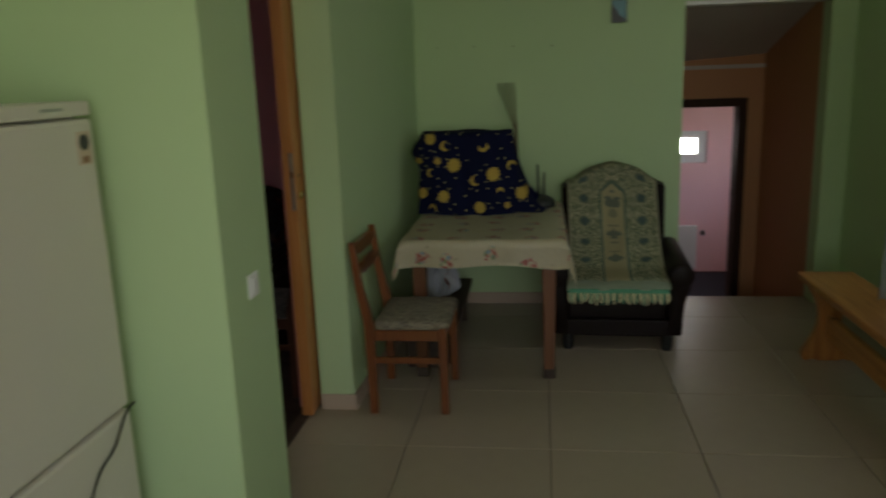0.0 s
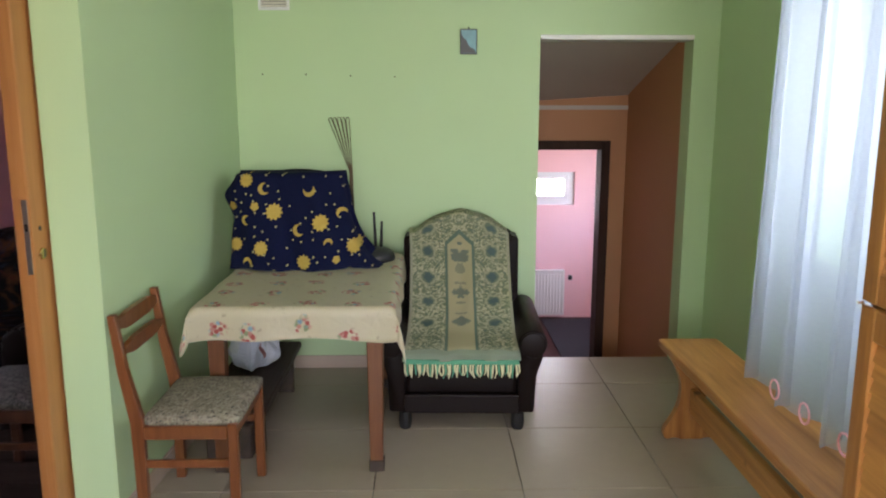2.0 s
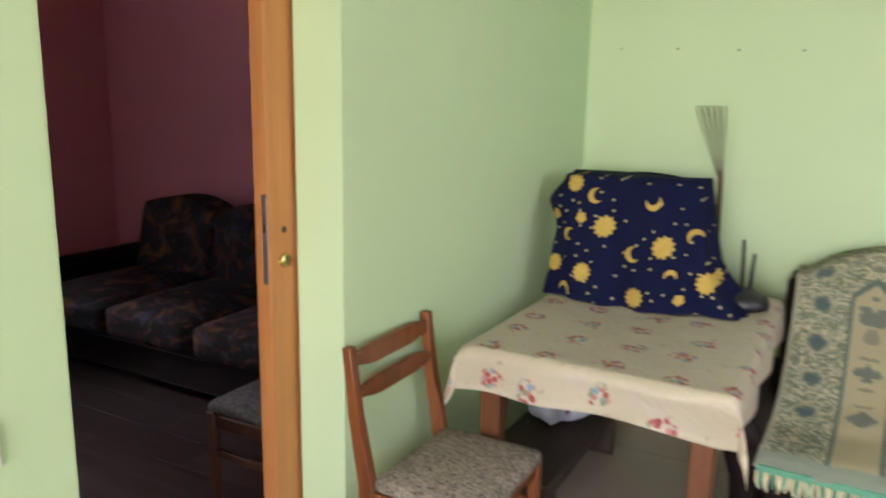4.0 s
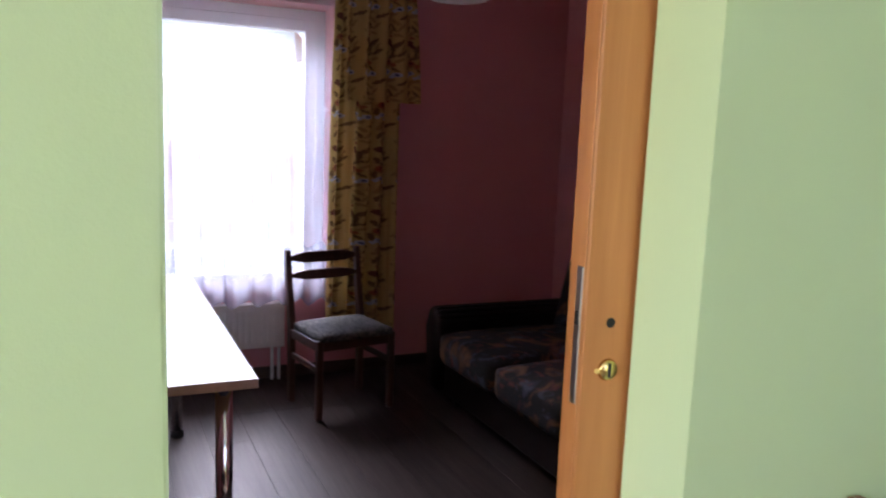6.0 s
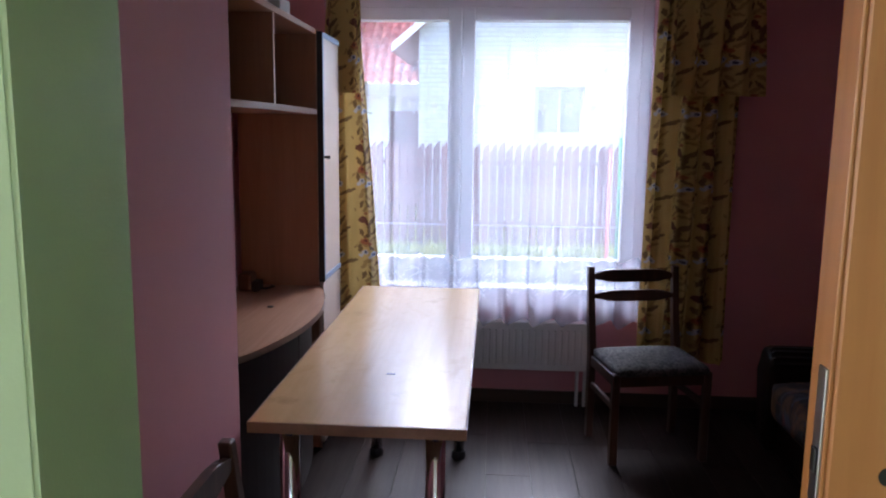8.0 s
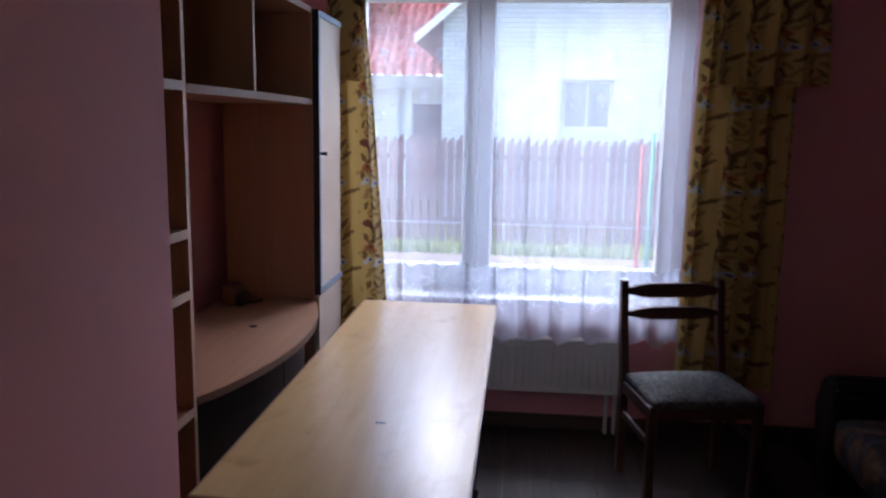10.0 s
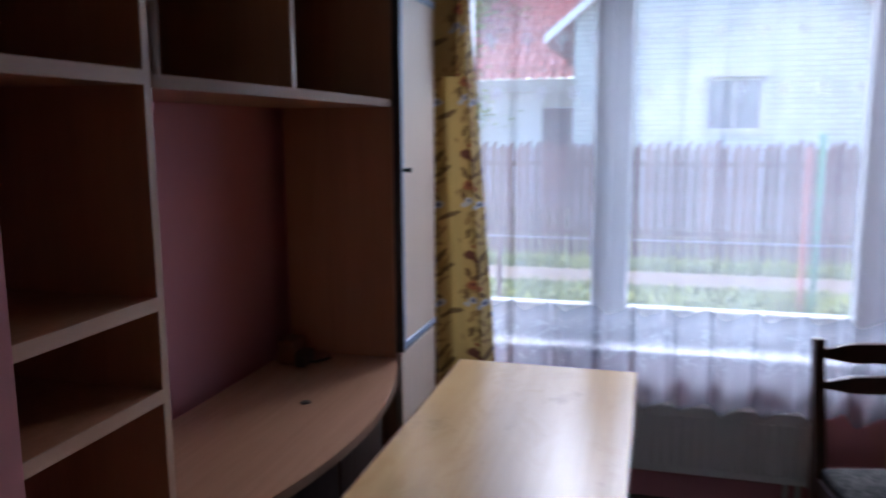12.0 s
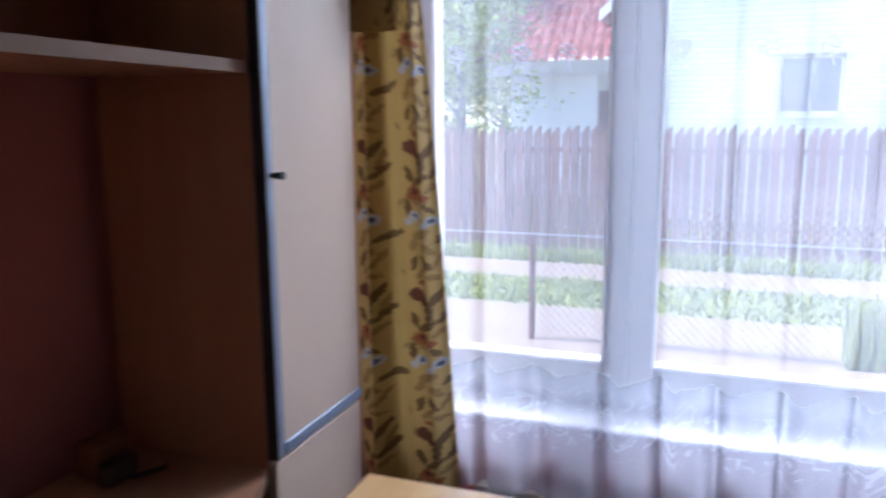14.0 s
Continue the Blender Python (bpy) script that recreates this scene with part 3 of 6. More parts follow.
def box(x0, x1, y0, y1, z0, z1, bevel=0.0, bm=None, seg=1):
    own = bm is None
    b = bmesh.new()
    v = [b.verts.new(p) for p in ((x0, y0, z0), (x1, y0, z0), (x1, y1, z0), (x0, y1, z0), (x0, y0, z1), (x1, y0, z1), (x1, y1, z1), (x0, y1, z1))]
    for q in ((3, 2, 1, 0), (4, 5, 6, 7), (0, 1, 5, 4), (1, 2, 6, 5), (2, 3, 7, 6), (3, 0, 4, 7)):
        b.faces.new([v[i] for i in q])
    if bevel:
        bmesh.ops.bevel(b, geom=b.edges[:], offset=bevel, segments=seg, profile=0.5, affect="EDGES")
    if own:
        return b
    return join(bm, b)


def join(bm, other):
    me = bpy.data.meshes.new("tmp")
    other.to_mesh(me)
    other.free()
    bm.from_mesh(me)
    bpy.data.meshes.remove(me)
    return bm


def prism(points, z0, z1, bevel=0.0):
    """An upright prism over a plan outline; z1 may be a list of heights."""
    b = bmesh.new()
    tops = z1 if isinstance(z1, (list, tuple)) else [z1] * len(points)
    lo = [b.verts.new((x, y, z0)) for x, y in points]
    hi = [b.verts.new((x, y, z)) for (x, y), z in zip(points, tops)]
    b.faces.new(lo[::-1])
    b.faces.new(hi)
    for i in range(len(points)):
        j = (i + 1) % len(points)
        b.faces.new((lo[i], lo[j], hi[j], hi[i]))
    if bevel:
        bmesh.ops.bevel(b, geom=b.edges[:], offset=bevel, segments=2, profile=0.5, affect="EDGES")
    return b


def slab(points, axis, a0, a1, bevel=0.0):
    """A board cut to an outline: the outline lies across the axis ('x': (y, z), 'y': (x, z))."""
    b = prism(points, a0, a1, bevel)
    for v in b.verts:
        p, q, r = v.co
        v.co = (r, p, q) if axis == "x" else (p, r, q)
    return b


def tube(path, radius, sides=8, closed=False, bm=None):
    """A round bar along a path; radius may be a list."""
    b = bm if bm is not None else bmesh.new()
    pts = [Vector(p) for p in path]
    rads = radius if isinstance(radius, (list, tuple)) else [radius] * len(pts)
    rings = []
    for i, p in enumerate(pts):
        a = pts[i - 1] if i or closed else p
        c = pts[(i + 1) % len(pts)] if i < len(pts) - 1 or closed else p
        d = (c - a).normalized()
        up = Vector((0, 0, 1)) if abs(d.z) < 0.95 else Vector((1, 0, 0))
        s = d.cross(up).normalized()
        t = s.cross(d)
        rings.append([b.verts.new(p + rads[i] * (math.cos(k * math.tau / sides) * s + math.sin(k * math.tau / sides) * t)) for k in range(sides)])
    for i in range(len(rings) - (0 if closed else 1)):
        r, q = rings[i], rings[(i + 1) % len(rings)]
        for k in range(sides):
            b.faces.new((r[k], r[(k + 1) % sides], q[(k + 1) % sides], q[k]))
    if not closed:
        b.faces.new(rings[0][::-1])
        b.faces.new(rings[-1])
    return b


def lathe(profile, sides=20, at=(0, 0, 0)):
    """A turned shape: (radius, z) from below to above."""
    b = bmesh.new()
    rings = [[b.verts.new((at[0] + max(r, 0.0004) * math.cos(k * math.tau / sides), at[1] + max(r, 0.0004) * math.sin(k * math.tau / sides), at[2] + z)) for k in range(sides)] for r, z in profile]
    for r, q in zip(rings, rings[1:]):
        for k in range(sides):
            b.faces.new((r[k], r[(k + 1) % sides], q[(k + 1) % sides], q[k]))
    b.faces.new(rings[0][::-1])
    b.faces.new(rings[-1])
    return b


def sheet(shape, nu, nv, thick=0.0, uv_size=(1, 1)):
    """A cloth: shape(u, v) -> place for u, v in 0..1, with its UVs in metres of uv_size."""
    b = bmesh.new()
    g = [[b.verts.new(shape(i / nu, j / nv)) for i in range(nu + 1)] for j in range(nv + 1)]
    uv = b.loops.layers.uv.new("UVMap")
    where = {g[j][i]: (i / nu * uv_size[0], j / nv * uv_size[1]) for j in range(nv + 1) for i in range(nu + 1)}
    for j in range(nv):
        for i in range(nu):
            f = b.faces.new((g[j][i], g[j][i + 1], g[j + 1][i + 1], g[j + 1][i]))
            for lp in f.loops:
                lp[uv].uv = where[lp.vert]
    if thick:
        bmesh.ops.solidify(b, geom=b.faces[:], thickness=thick)
    return b


def cushion(x0, x1, y0, y1, z0, z1, puff=0.02, n=8, r=0.03):
    """A padded block with rounded edges and a domed top."""
    b = box(x0, x1, y0, y1, z0, z1)
    bmesh.ops.subdivide_edges(b, edges=b.edges[:], cuts=n, use_grid_fill=True)
    cx, cy, cz, hx, hy, hz = (x0 + x1) / 2, (y0 + y1) / 2, (z0 + z1) / 2, (x1 - x0) / 2, (y1 - y0) / 2, (z1 - z0) / 2
    for v in b.verts:
        d = Vector(v.co)
        q = Vector((max(-hx + r, min(hx - r, d.x - cx)), max(-hy + r, min(hy - r, d.y - cy)), max(-hz + r, min(hz - r, d.z - cz))))
        o = Vector((d.x - cx, d.y - cy, d.z - cz)) - q
        if o.length > 1e-6:
            o = o.normalized() * r
        u, w = (d.x - cx) / hx, (d.y - cy) / hy
        top = max(0, (d.z - cz) / hz)
        v.co = Vector((cx, cy, cz)) + q + o + Vector((0, 0, top * puff * (1 - u * u) * (1 - w * w)))
    return b


# ---- setting: green room ----
CEIL = 2.55
b = box(-1.25, 0.80, 5.2, 5.36, -0.9, CEIL)
box(1.655, 2.15, 5.2, 5.36, -0.9, CEIL, 0, b)
box(0.80, 1.655, 5.2, 5.36, 1.915, CEIL, 0, b)
setting("wall_north", b, GREEN, "light green painted plaster wall with an open doorway", "wall")
setting("wall_pier", prism([(-1.125, 3.46), (-0.965, 3.46), (-0.885, 5.2), (-1.125, 5.2)], 0, CEIL), GREEN, "light green plaster pier beside the sliding door", "wall")
setting("wall_door_side", box(-1.2, -1.015, 2.26, 2.65, 0, CEIL), GREEN, "light green plaster wall stub with a light switch", "wall")
setting("wall_door_header", box(-1.2, -1.015, 2.65, 3.46, 2.06, CEIL), GREEN, "light green plaster lintel above the sliding door", "wall")
setting("wall_alcove", box(-2.15, -1.2, 2.26, 2.29, 0, CEIL), GREEN, "light green plaster wall behind the fridge", "wall")
setting("wall_alcove_west", box(-2.02, -1.9, -1.5, 2.26, 0, CEIL), GREEN, "light green plaster wall", "wall")
b = box(1.80, 2.1, -1.5, 2.6, 0, CEIL)
box(1.80, 2.1, 3.95, 5.2, 0, CEIL, 0, b)
box(1.80, 2.1, 2.6, 3.95, 0, 0.9, 0, b)
box(1.80, 2.1, 2.6, 3.95, 2.2, CEIL, 0, b)
setting("wall_east", b, GREEN, "light green plaster wall with a curtained window", "wall")
b = box(-2.02, -0.6, -1.65, -1.5, 0, CEIL)
box(1.3, 2.1, -1.65, -1.5, 0, CEIL, 0, b)
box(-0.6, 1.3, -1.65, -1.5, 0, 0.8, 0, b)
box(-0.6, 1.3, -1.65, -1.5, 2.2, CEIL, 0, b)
setting("wall_south", b, GREEN, "light green plaster wall with a window", "wall")
setting("ceiling", box(-2.15, 2.1, -1.65, 5.36, CEIL, CEIL + 0.1), WHITE_CEIL, "plain white ceiling", "ceiling")
floor = setting("floor", box(-2.02, 1.8, -1.5, 5.36, -0.12, -0.008), GROUT, "beige ceramic tile floor with dark grout", "floor")
setting("baseboard_north", box(-0.885, 0.80, 5.188, 5.199, 0, 0.075, 0.002), SKIRT_BEIGE, "beige tile skirting", "skirting")
setting("baseboard_pier", box(-1.123, -0.953, 3.448, 3.459, 0, 0.075, 0.002), SKIRT_BEIGE, "beige tile skirting", "skirting")
setting("baseboard_west", prism([(-0.952, 3.449), (-0.963, 3.449), (-0.884, 5.187), (-0.872, 5.187)], 0, 0.075), SKIRT_BEIGE, "beige tile skirting", "skirting")
setting("trim", box(0.80, 1.655, 5.19, 5.37, 1.888, 1.914, 0.003), WHITE_CEIL, "white strip under the doorway's lintel", "trim")


def window_unit(name, x, y0, y1, z0, z1, splits, sash, label, face=1):
    """A white frame in a wall across x: sashes between the splits, each with its own frame and pane."""
    w = thing(name, (x, (y0 + y1) / 2, z0), label, "window", kind="structure")
    oy, f, d = (y0 + y1) / 2, 0.055, 0.035
    h = z1 - z0
    fr = box(-d, d, y0 - oy, y0 - oy + f, 0, h, 0.004)
    for a in ((y1 - oy - f, y1 - oy, 0, h), (y0 - oy + f, y1 - oy - f, 0, f), (y0 - oy + f, y1 - oy - f, h - f, h)):
        box(-d, d, *a, 0.004, fr)
    part("window_frame", fr, PVC, w)
    edges = [y0 + f, *splits, y1 - f]
    for i, (a, c) in enumerate(zip(edges, edges[1:])):
        a, c, s = a - oy, c - oy, sash[i]
        sf = box(-0.02, 0.05, a, a + s, f, h - f, 0.006)
        for q in ((c - s, c, f, h - f), (a + s, c - s, f, f + s), (a + s, c - s, h - f - s, h - f)):
            box(-0.02, 0.05, *q, 0.006, sf)
        so = part("sash", sf, PVC, w)
        p = part("pane", box(0.010, 0.014, a + s - 0.01, c - s + 0.01, f + s - 0.01, h - f - s + 0.01), GLASS, so)
        p.visible_shadow = False
    return w


window_unit("window_2", 1.97, 2.6, 3.95, 0.9, 2.2, [3.28], [0.06, 0.06], "white two-part window behind a voile curtain")

# ---- setting: stairwell and cellar room ----
setting("wall_stair_east", prism([(1.655, 5.36), (1.80, 5.36), (1.80, 6.5), (1.637, 6.5)], -0.9, 1.97), BROWN_WALL, "brown painted stairwell wall", "wall")
setting("wall_stair_west", box(0.30, 0.42, 5.36, 6.5, -0.9, 1.97), BROWN_WALL, "brown painted stairwell wall", "wall")
b = box(1.46, 2.6, 6.5, 6.62, -0.9, 1.97)
box(-0.8, 0.58, 6.5, 6.62, -0.9, 1.97, 0, b)
box(0.58, 1.46, 6.5, 6.62, 1.21, 1.97, 0, b)
setting("wall_stair_end", b, BROWN_WALL, "brown painted wall with a doorway", "wall")
b = bmesh.new()
lo = [b.verts.new(p) for p in ((0.30, 5.36, 1.90), (1.80, 5.36, 1.93), (1.80, 6.5, 1.615), (0.30, 6.5, 1.525))]
hi = [b.verts.new((v.co.x, v.co.y, 2.1)) for v in lo]
b.faces.new(lo)
b.faces.new(hi[::-1])
for i in range(4):
    b.faces.new((lo[i], hi[i], hi[(i + 1) % 4], lo[(i + 1) % 4]))
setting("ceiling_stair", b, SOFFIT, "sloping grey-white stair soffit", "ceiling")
setting("cornice_stair", box(0.42, 1.64, 6.485, 6.499, 1.50, 1.53), SOFFIT, "thin pale cornice strip", "trim")
for i in range(4):
    setting("stair_step", box(0.42, 1.65, 5.36 + 0.285 * i, 5.36 + 0.285 * (i + 1), -0.95, -0.19 * (i + 1), 0.006), STAIR_WOOD, "dark brown stair step going down", "step")
b = box(1.45, 1.515, 6.47, 6.64, -0.76, 1.275, 0.004)
box(0.51, 0.58, 6.47, 6.64, -0.76, 1.275, 0.004, b)
box(0.58, 1.45, 6.47, 6.64, 1.21, 1.275, 0.004, b)
setting("door_frame", b, WENGE, "dark brown wooden door frame at the stair foot", "door frame")
setting("floor_cellar", box(-0.8, 2.6, 6.5, 9.1, -0.96, -0.80), CARPET_RED, "dark red carpeted floor", "floor")
b = box(-0.8, 0.95, 9.1, 9.4, -0.9, 1.97)
box(1.765, 2.6, 9.1, 9.4, -0.9, 1.97, 0, b)
box(0.95, 1.765, 9.1, 9.4, -0.9, 0.463, 0, b)
box(0.95, 1.765, 9.1, 9.4, 0.823, 1.97, 0, b)
setting("wall_cellar_north", b, PINK_WALL, "pink painted wall with a small window", "wall")
# opening made up out of view, only to let the side fill lamp in
b = box(2.45, 2.6, 6.62, 7.2, -0.9, 1.97)
box(2.45, 2.6, 8.6, 9.1, -0.9, 1.97, 0, b)
box(2.45, 2.6, 7.2, 8.6, -0.9, 0.3, 0, b)
box(2.45, 2.6, 7.2, 8.6, 1.2, 1.97, 0, b)
setting("wall_cellar_east", b, PINK_WALL, "pink painted wall with an added unseen opening for a fill lamp", "wall")
setting("wall_cellar_west", box(-0.8, -0.65, 6.62, 9.1, -0.9, 1.97), PINK_WALL, "pink painted wall", "wall")
setting("ceiling_cellar", box(-0.8, 2.6, 6.5, 9.4, 1.97, 2.07), WHITE_CEIL, "plain white ceiling", "ceiling")
w = thing("window_3", (1.3575, 9.16, 0.463), "small white tilting cellar window", "window", kind="structure")
b = box(-0.4075, -0.34, -0.03, 0.03, 0, 0.36, 0.004)
for q in ((0.34, 0.4075, 0, 0.36), (-0.34, 0.34, 0, 0.06), (-0.34, 0.34, 0.30, 0.36)):
    box(q[0], q[1], -0.03, 0.03, q[2], q[3], 0.004, b)
part("window_frame", b, PVC, w)
b = box(-0.34, -0.29, -0.045, 0.01, 0.06, 0.31, 0.004)
for q in ((0.295, 0.34, 0.06, 0.31), (-0.29, 0.295, 0.06, 0.105), (-0.29, 0.295, 0.28, 0.31)):
    box(q[0], q[1], -0.045, 0.01, q[2], q[3], 0.004, b)
so = part("sash", b, PVC, w)
part("pane", box(-0.295, 0.30, -0.012, -0.008, 0.10, 0.285), GLASS, so).visible_shadow = False

# ---- setting: mauve room ----
XW, NW = -4.42, 5.42
b = box(XW - 0.36, XW, 1.7, 2.18, 0, CEIL)
box(XW - 0.36, XW, 3.85, NW + 0.15, 0, CEIL, 0, b)
box(XW - 0.36, XW, 2.18, 3.85, 0, 0.62, 0, b)
box(XW - 0.36, XW, 2.18, 3.85, 2.15, CEIL, 0, b)
setting("wall_west", b, MAUVE, "mauve painted plaster wall with a window", "wall")
setting("wall_mauve_north", box(XW, -1.125, NW, NW + 0.15, 0, CEIL), MAUVE, "mauve painted plaster wall behind the sofa", "wall")
setting("wall_mauve_pocket", box(-1.235, -1.215, 3.47, NW, 0, CEIL), MAUVE, "mauve painted plaster lining of the door pocket", "wall")
setting("wall_mauve_breast", box(-2.15, -1.201, 2.29, 2.44, 0, CEIL), MAUVE, "mauve painted plaster wall beside the shelving", "wall")
setting("wall_mauve_return", box(-2.15, -2.03, 1.86, 2.29, 0, CEIL), MAUVE, "mauve painted plaster return of the shelving niche", "wall")
setting("wall_mauve_south", box(XW, -2.03, 1.70, 1.86, 0, CEIL), MAUVE, "mauve painted plaster wall behind the shelving", "wall")
setting("wall_mauve_inner", box(-1.215, -1.201, 2.44, 2.64, 0, CEIL), MAUVE, "mauve painted plaster beside the doorway", "wall")
setting("ceiling_mauve", box(XW - 0.36, -1.02, 1.7, NW + 0.15, CEIL + 0.002, CEIL + 0.1), WHITE_CEIL, "plain white ceiling", "ceiling")
floor_dark = setting("floor_mauve", box(XW, -1.175, 1.7, NW, -0.12, -0.006), PLINTH_DARK, "dark brown laminate floor", "floor")
setting("baseboard_mauve_west", box(XW, XW + 0.014, 1.9, NW, 0, 0.07, 0.003), SKIRT_DARK, "dark brown skirting board", "skirting")
setting("baseboard_mauve_north", box(XW + 0.02, -1.31, NW - 0.014, NW, 0, 0.07, 0.003), SKIRT_DARK, "dark brown skirting board", "skirting")
window_unit("window_1", -4.63, 2.18, 3.85, 0.63, 2.14, [2.855], [0.07, 0.07], "white plastic two-part window")
setting("window_sill", box(-4.60, -4.405, 2.185, 3.845, 0.62, 0.632, 0.004), PVC, "white window sill", "sill")

# ---- green room: things ----
def sliding_door():
    d = thing("door_1", (-1.165, 3.36, 0.0), "orange beech sliding door pushed into its wall pocket", "door", kind="structure")
    part("door_leaf", box(-0.027, 0.028, 0, 0.82, 0.008, 2.05, 0.004), BEECH, d)
    part("edge_batten", box(0.002, 0.027, -0.004, 0, 0.01, 2.045, 0.001), BEECH, d)
    part("lock_plate", box(0.007, 0.025, -0.0065, -0.0035, 0.975, 1.225, 0.001), STEEL, d, "steel lock plate")
    part("lock_bolt", box(0.011, 0.021, -0.009, -0.006, 1.12, 1.145, 0.001), BLACK, d)
    part("spindle_hole", tube([(0.0275, 0.058, 1.122), (0.0295, 0.058, 1.122)], 0.0095, 14), BLACK, d)
    e = part("escutcheon", tube([(0.028, 0.058, 1.035), (0.035, 0.058, 1.035)], [0.021, 0.017], 20), BRASS, d, "round brass escutcheon", True)
    part("keyhole", box(0.0345, 0.0365, 0.0545, 0.0615, 1.022, 1.049, 0.001), BLACK, e)
    part("finger_catch", tube([(0.028, 0.037, 1.035), (0.032, 0.033, 1.035)], 0.005, 10), BRASS, e)


sliding_door()
setting("threshold", box(-1.215, -1.165, 2.65, 3.47, -0.006, 0.004, 0.002), DARK_WOOD, "dark wooden threshold strip", "threshold")
setting("door_jamb", box(-1.199, -1.016, 2.650, 2.656, 0, 2.06), GREEN_GLOSS, "glossy green painted door reveal", "door jamb")


def light_switch():
    s = thing("light_switch", (-1.015, 2.47, 0.885), "white plastic light switch on the green wall", "switch")
    part("plate", box(0, 0.009, -0.041, 0.041, -0.041, 0.041, 0.004), WHITE_PLASTIC, s)
    part("rocker", box(0.008, 0.015, -0.024, 0.024, -0.029, 0.029, 0.003), WHITE_PLASTIC, s)


light_switch()


def fridge():
    f = thing("fridge", (-1.31, 1.87, 0), "aged white fridge-freezer standing against the green wall", "fridge")
    part("body", box(-0.52, -0.05, -0.3, 0.3, 0.04, 1.495, 0.012, None, 2), FRIDGE_WHITE, f)
    part("top_panel", box(-0.05, 0, -0.3, 0.3, 1.455, 1.495, 0.008, None, 2), FRIDGE_WHITE, f)
    part("fridge_door", box(-0.048, 0, -0.3, 0.3, 0.600, 1.448, 0.012, None, 2), FRIDGE_WHITE, f)
    part("freezer_door", box(-0.048, 0, -0.3, 0.3, 0.08, 0.590, 0.012, None, 2), FRIDGE_WHITE, f)
    part("badge", box(0, 0.0015, 0.08, 0.17, 1.472, 1.48), STEEL, f)
    part("plinth", box(-0.5, -0.06, -0.28, 0.28, 0, 0.06), BLACK, f)
    k = part("sticker", box(0, 0.0015, 0.215, 0.275, 1.325, 1.415, 0.0005), CREAM_DOOR, f, "small picture sticker")
    part("sticker_print", lathe([(0.022, 0), (0.022, 0.001)], 16), PICTURE_DARK, k).matrix_basis = pose(0.0016, 0.245, 1.385, 0, 90, 0)
    part("sticker_print", box(0.0016, 0.0022, 0.23, 0.262, 1.33, 1.348), OAK_EDGE, k)


fridge()
single("power_cord", tube([(0.004, 0.31 - 0.03 * i, 0.60 - 0.28 * (i / 14) ** 1.15 + 0.012 * math.sin(i * 1.1)) for i in range(18)], 0.004, 6),
       BLACK, (-1.307, 1.87, 0.0), "black power cord draped across the fridge front", "cord", smooth=True)


def chair_thing(seat_mat, at, turn, label, group, frame_wood=None):
    """Low-backed dining chair that faces +x: two shaped back rails, padded seat, stretchers."""
    c = thing("dining_chair", at, label, "chair", group, turn)
    H, W, D = 0.815, 0.208, 0.185
    for s in (-1, 1):
        y = s * W
        pts = [(-D, 0.0), (-D + 0.038, 0.0), (-D + 0.04, 0.43), (-D - 0.005, 0.62), (-D - 0.03, H), (-D - 0.058, H), (-D - 0.036, 0.61), (-D, 0.42)]
        part("back_leg", slab([(x, z) for x, z in pts], "y", y - 0.016, y + 0.016, 0.004), frame_wood or CHAIR_WOOD, c)
        part("front_leg", box(D - 0.036, D, y - 0.017, y + 0.017, 0, 0.415, 0.005), frame_wood or CHAIR_WOOD, c)
        part("side_rail", box(-D + 0.038, D - 0.036, y - 0.011, y + 0.011, 0.355, 0.405, 0.003), frame_wood or CHAIR_WOOD, c)
        part("stretcher", box(-D + 0.036, D - 0.03, y - 0.009, y + 0.009, 0.245, 0.275, 0.003), frame_wood or CHAIR_WOOD, c)
    for x, z in ((-D + 0.012, 0.355), (D - 0.028, 0.355)):
        part("seat_rail", box(x, x + 0.02, -W + 0.016, W - 0.016, z, z + 0.05, 0.003), frame_wood or CHAIR_WOOD, c)
    for z0, z1, x in ((0.742, 0.802, -D - 0.038), (0.652, 0.705, -D - 0.022)):
        out = []
        for k in range(13):
            q = -W + 0.016 + (2 * W - 0.032) * k / 12
            e = min(1.0, max(0.0, (min(k, 12 - k) - 0.6) / 1.6))
            out.append((q, z1 - (1 - e) * 0.016))
        low = [(q, z0 + (z1 - z) * 0.9) for q, z in reversed(out)]
        part("back_rail", slab(out + low, "x", x - 0.010, x + 0.010, 0.003), frame_wood or CHAIR_WOOD, c)
    part("seat", cushion(-D + 0.03, D + 0.012, -W - 0.005, W + 0.005, 0.398, 0.446, 0.020, 10, 0.023), seat_mat, c, "", True)
    return c


chair_thing(SEAT_TWEED, (-0.695, 3.635, 0), 0, "reddish wooden dining chair with a flecked tapestry seat", "dining chairs")


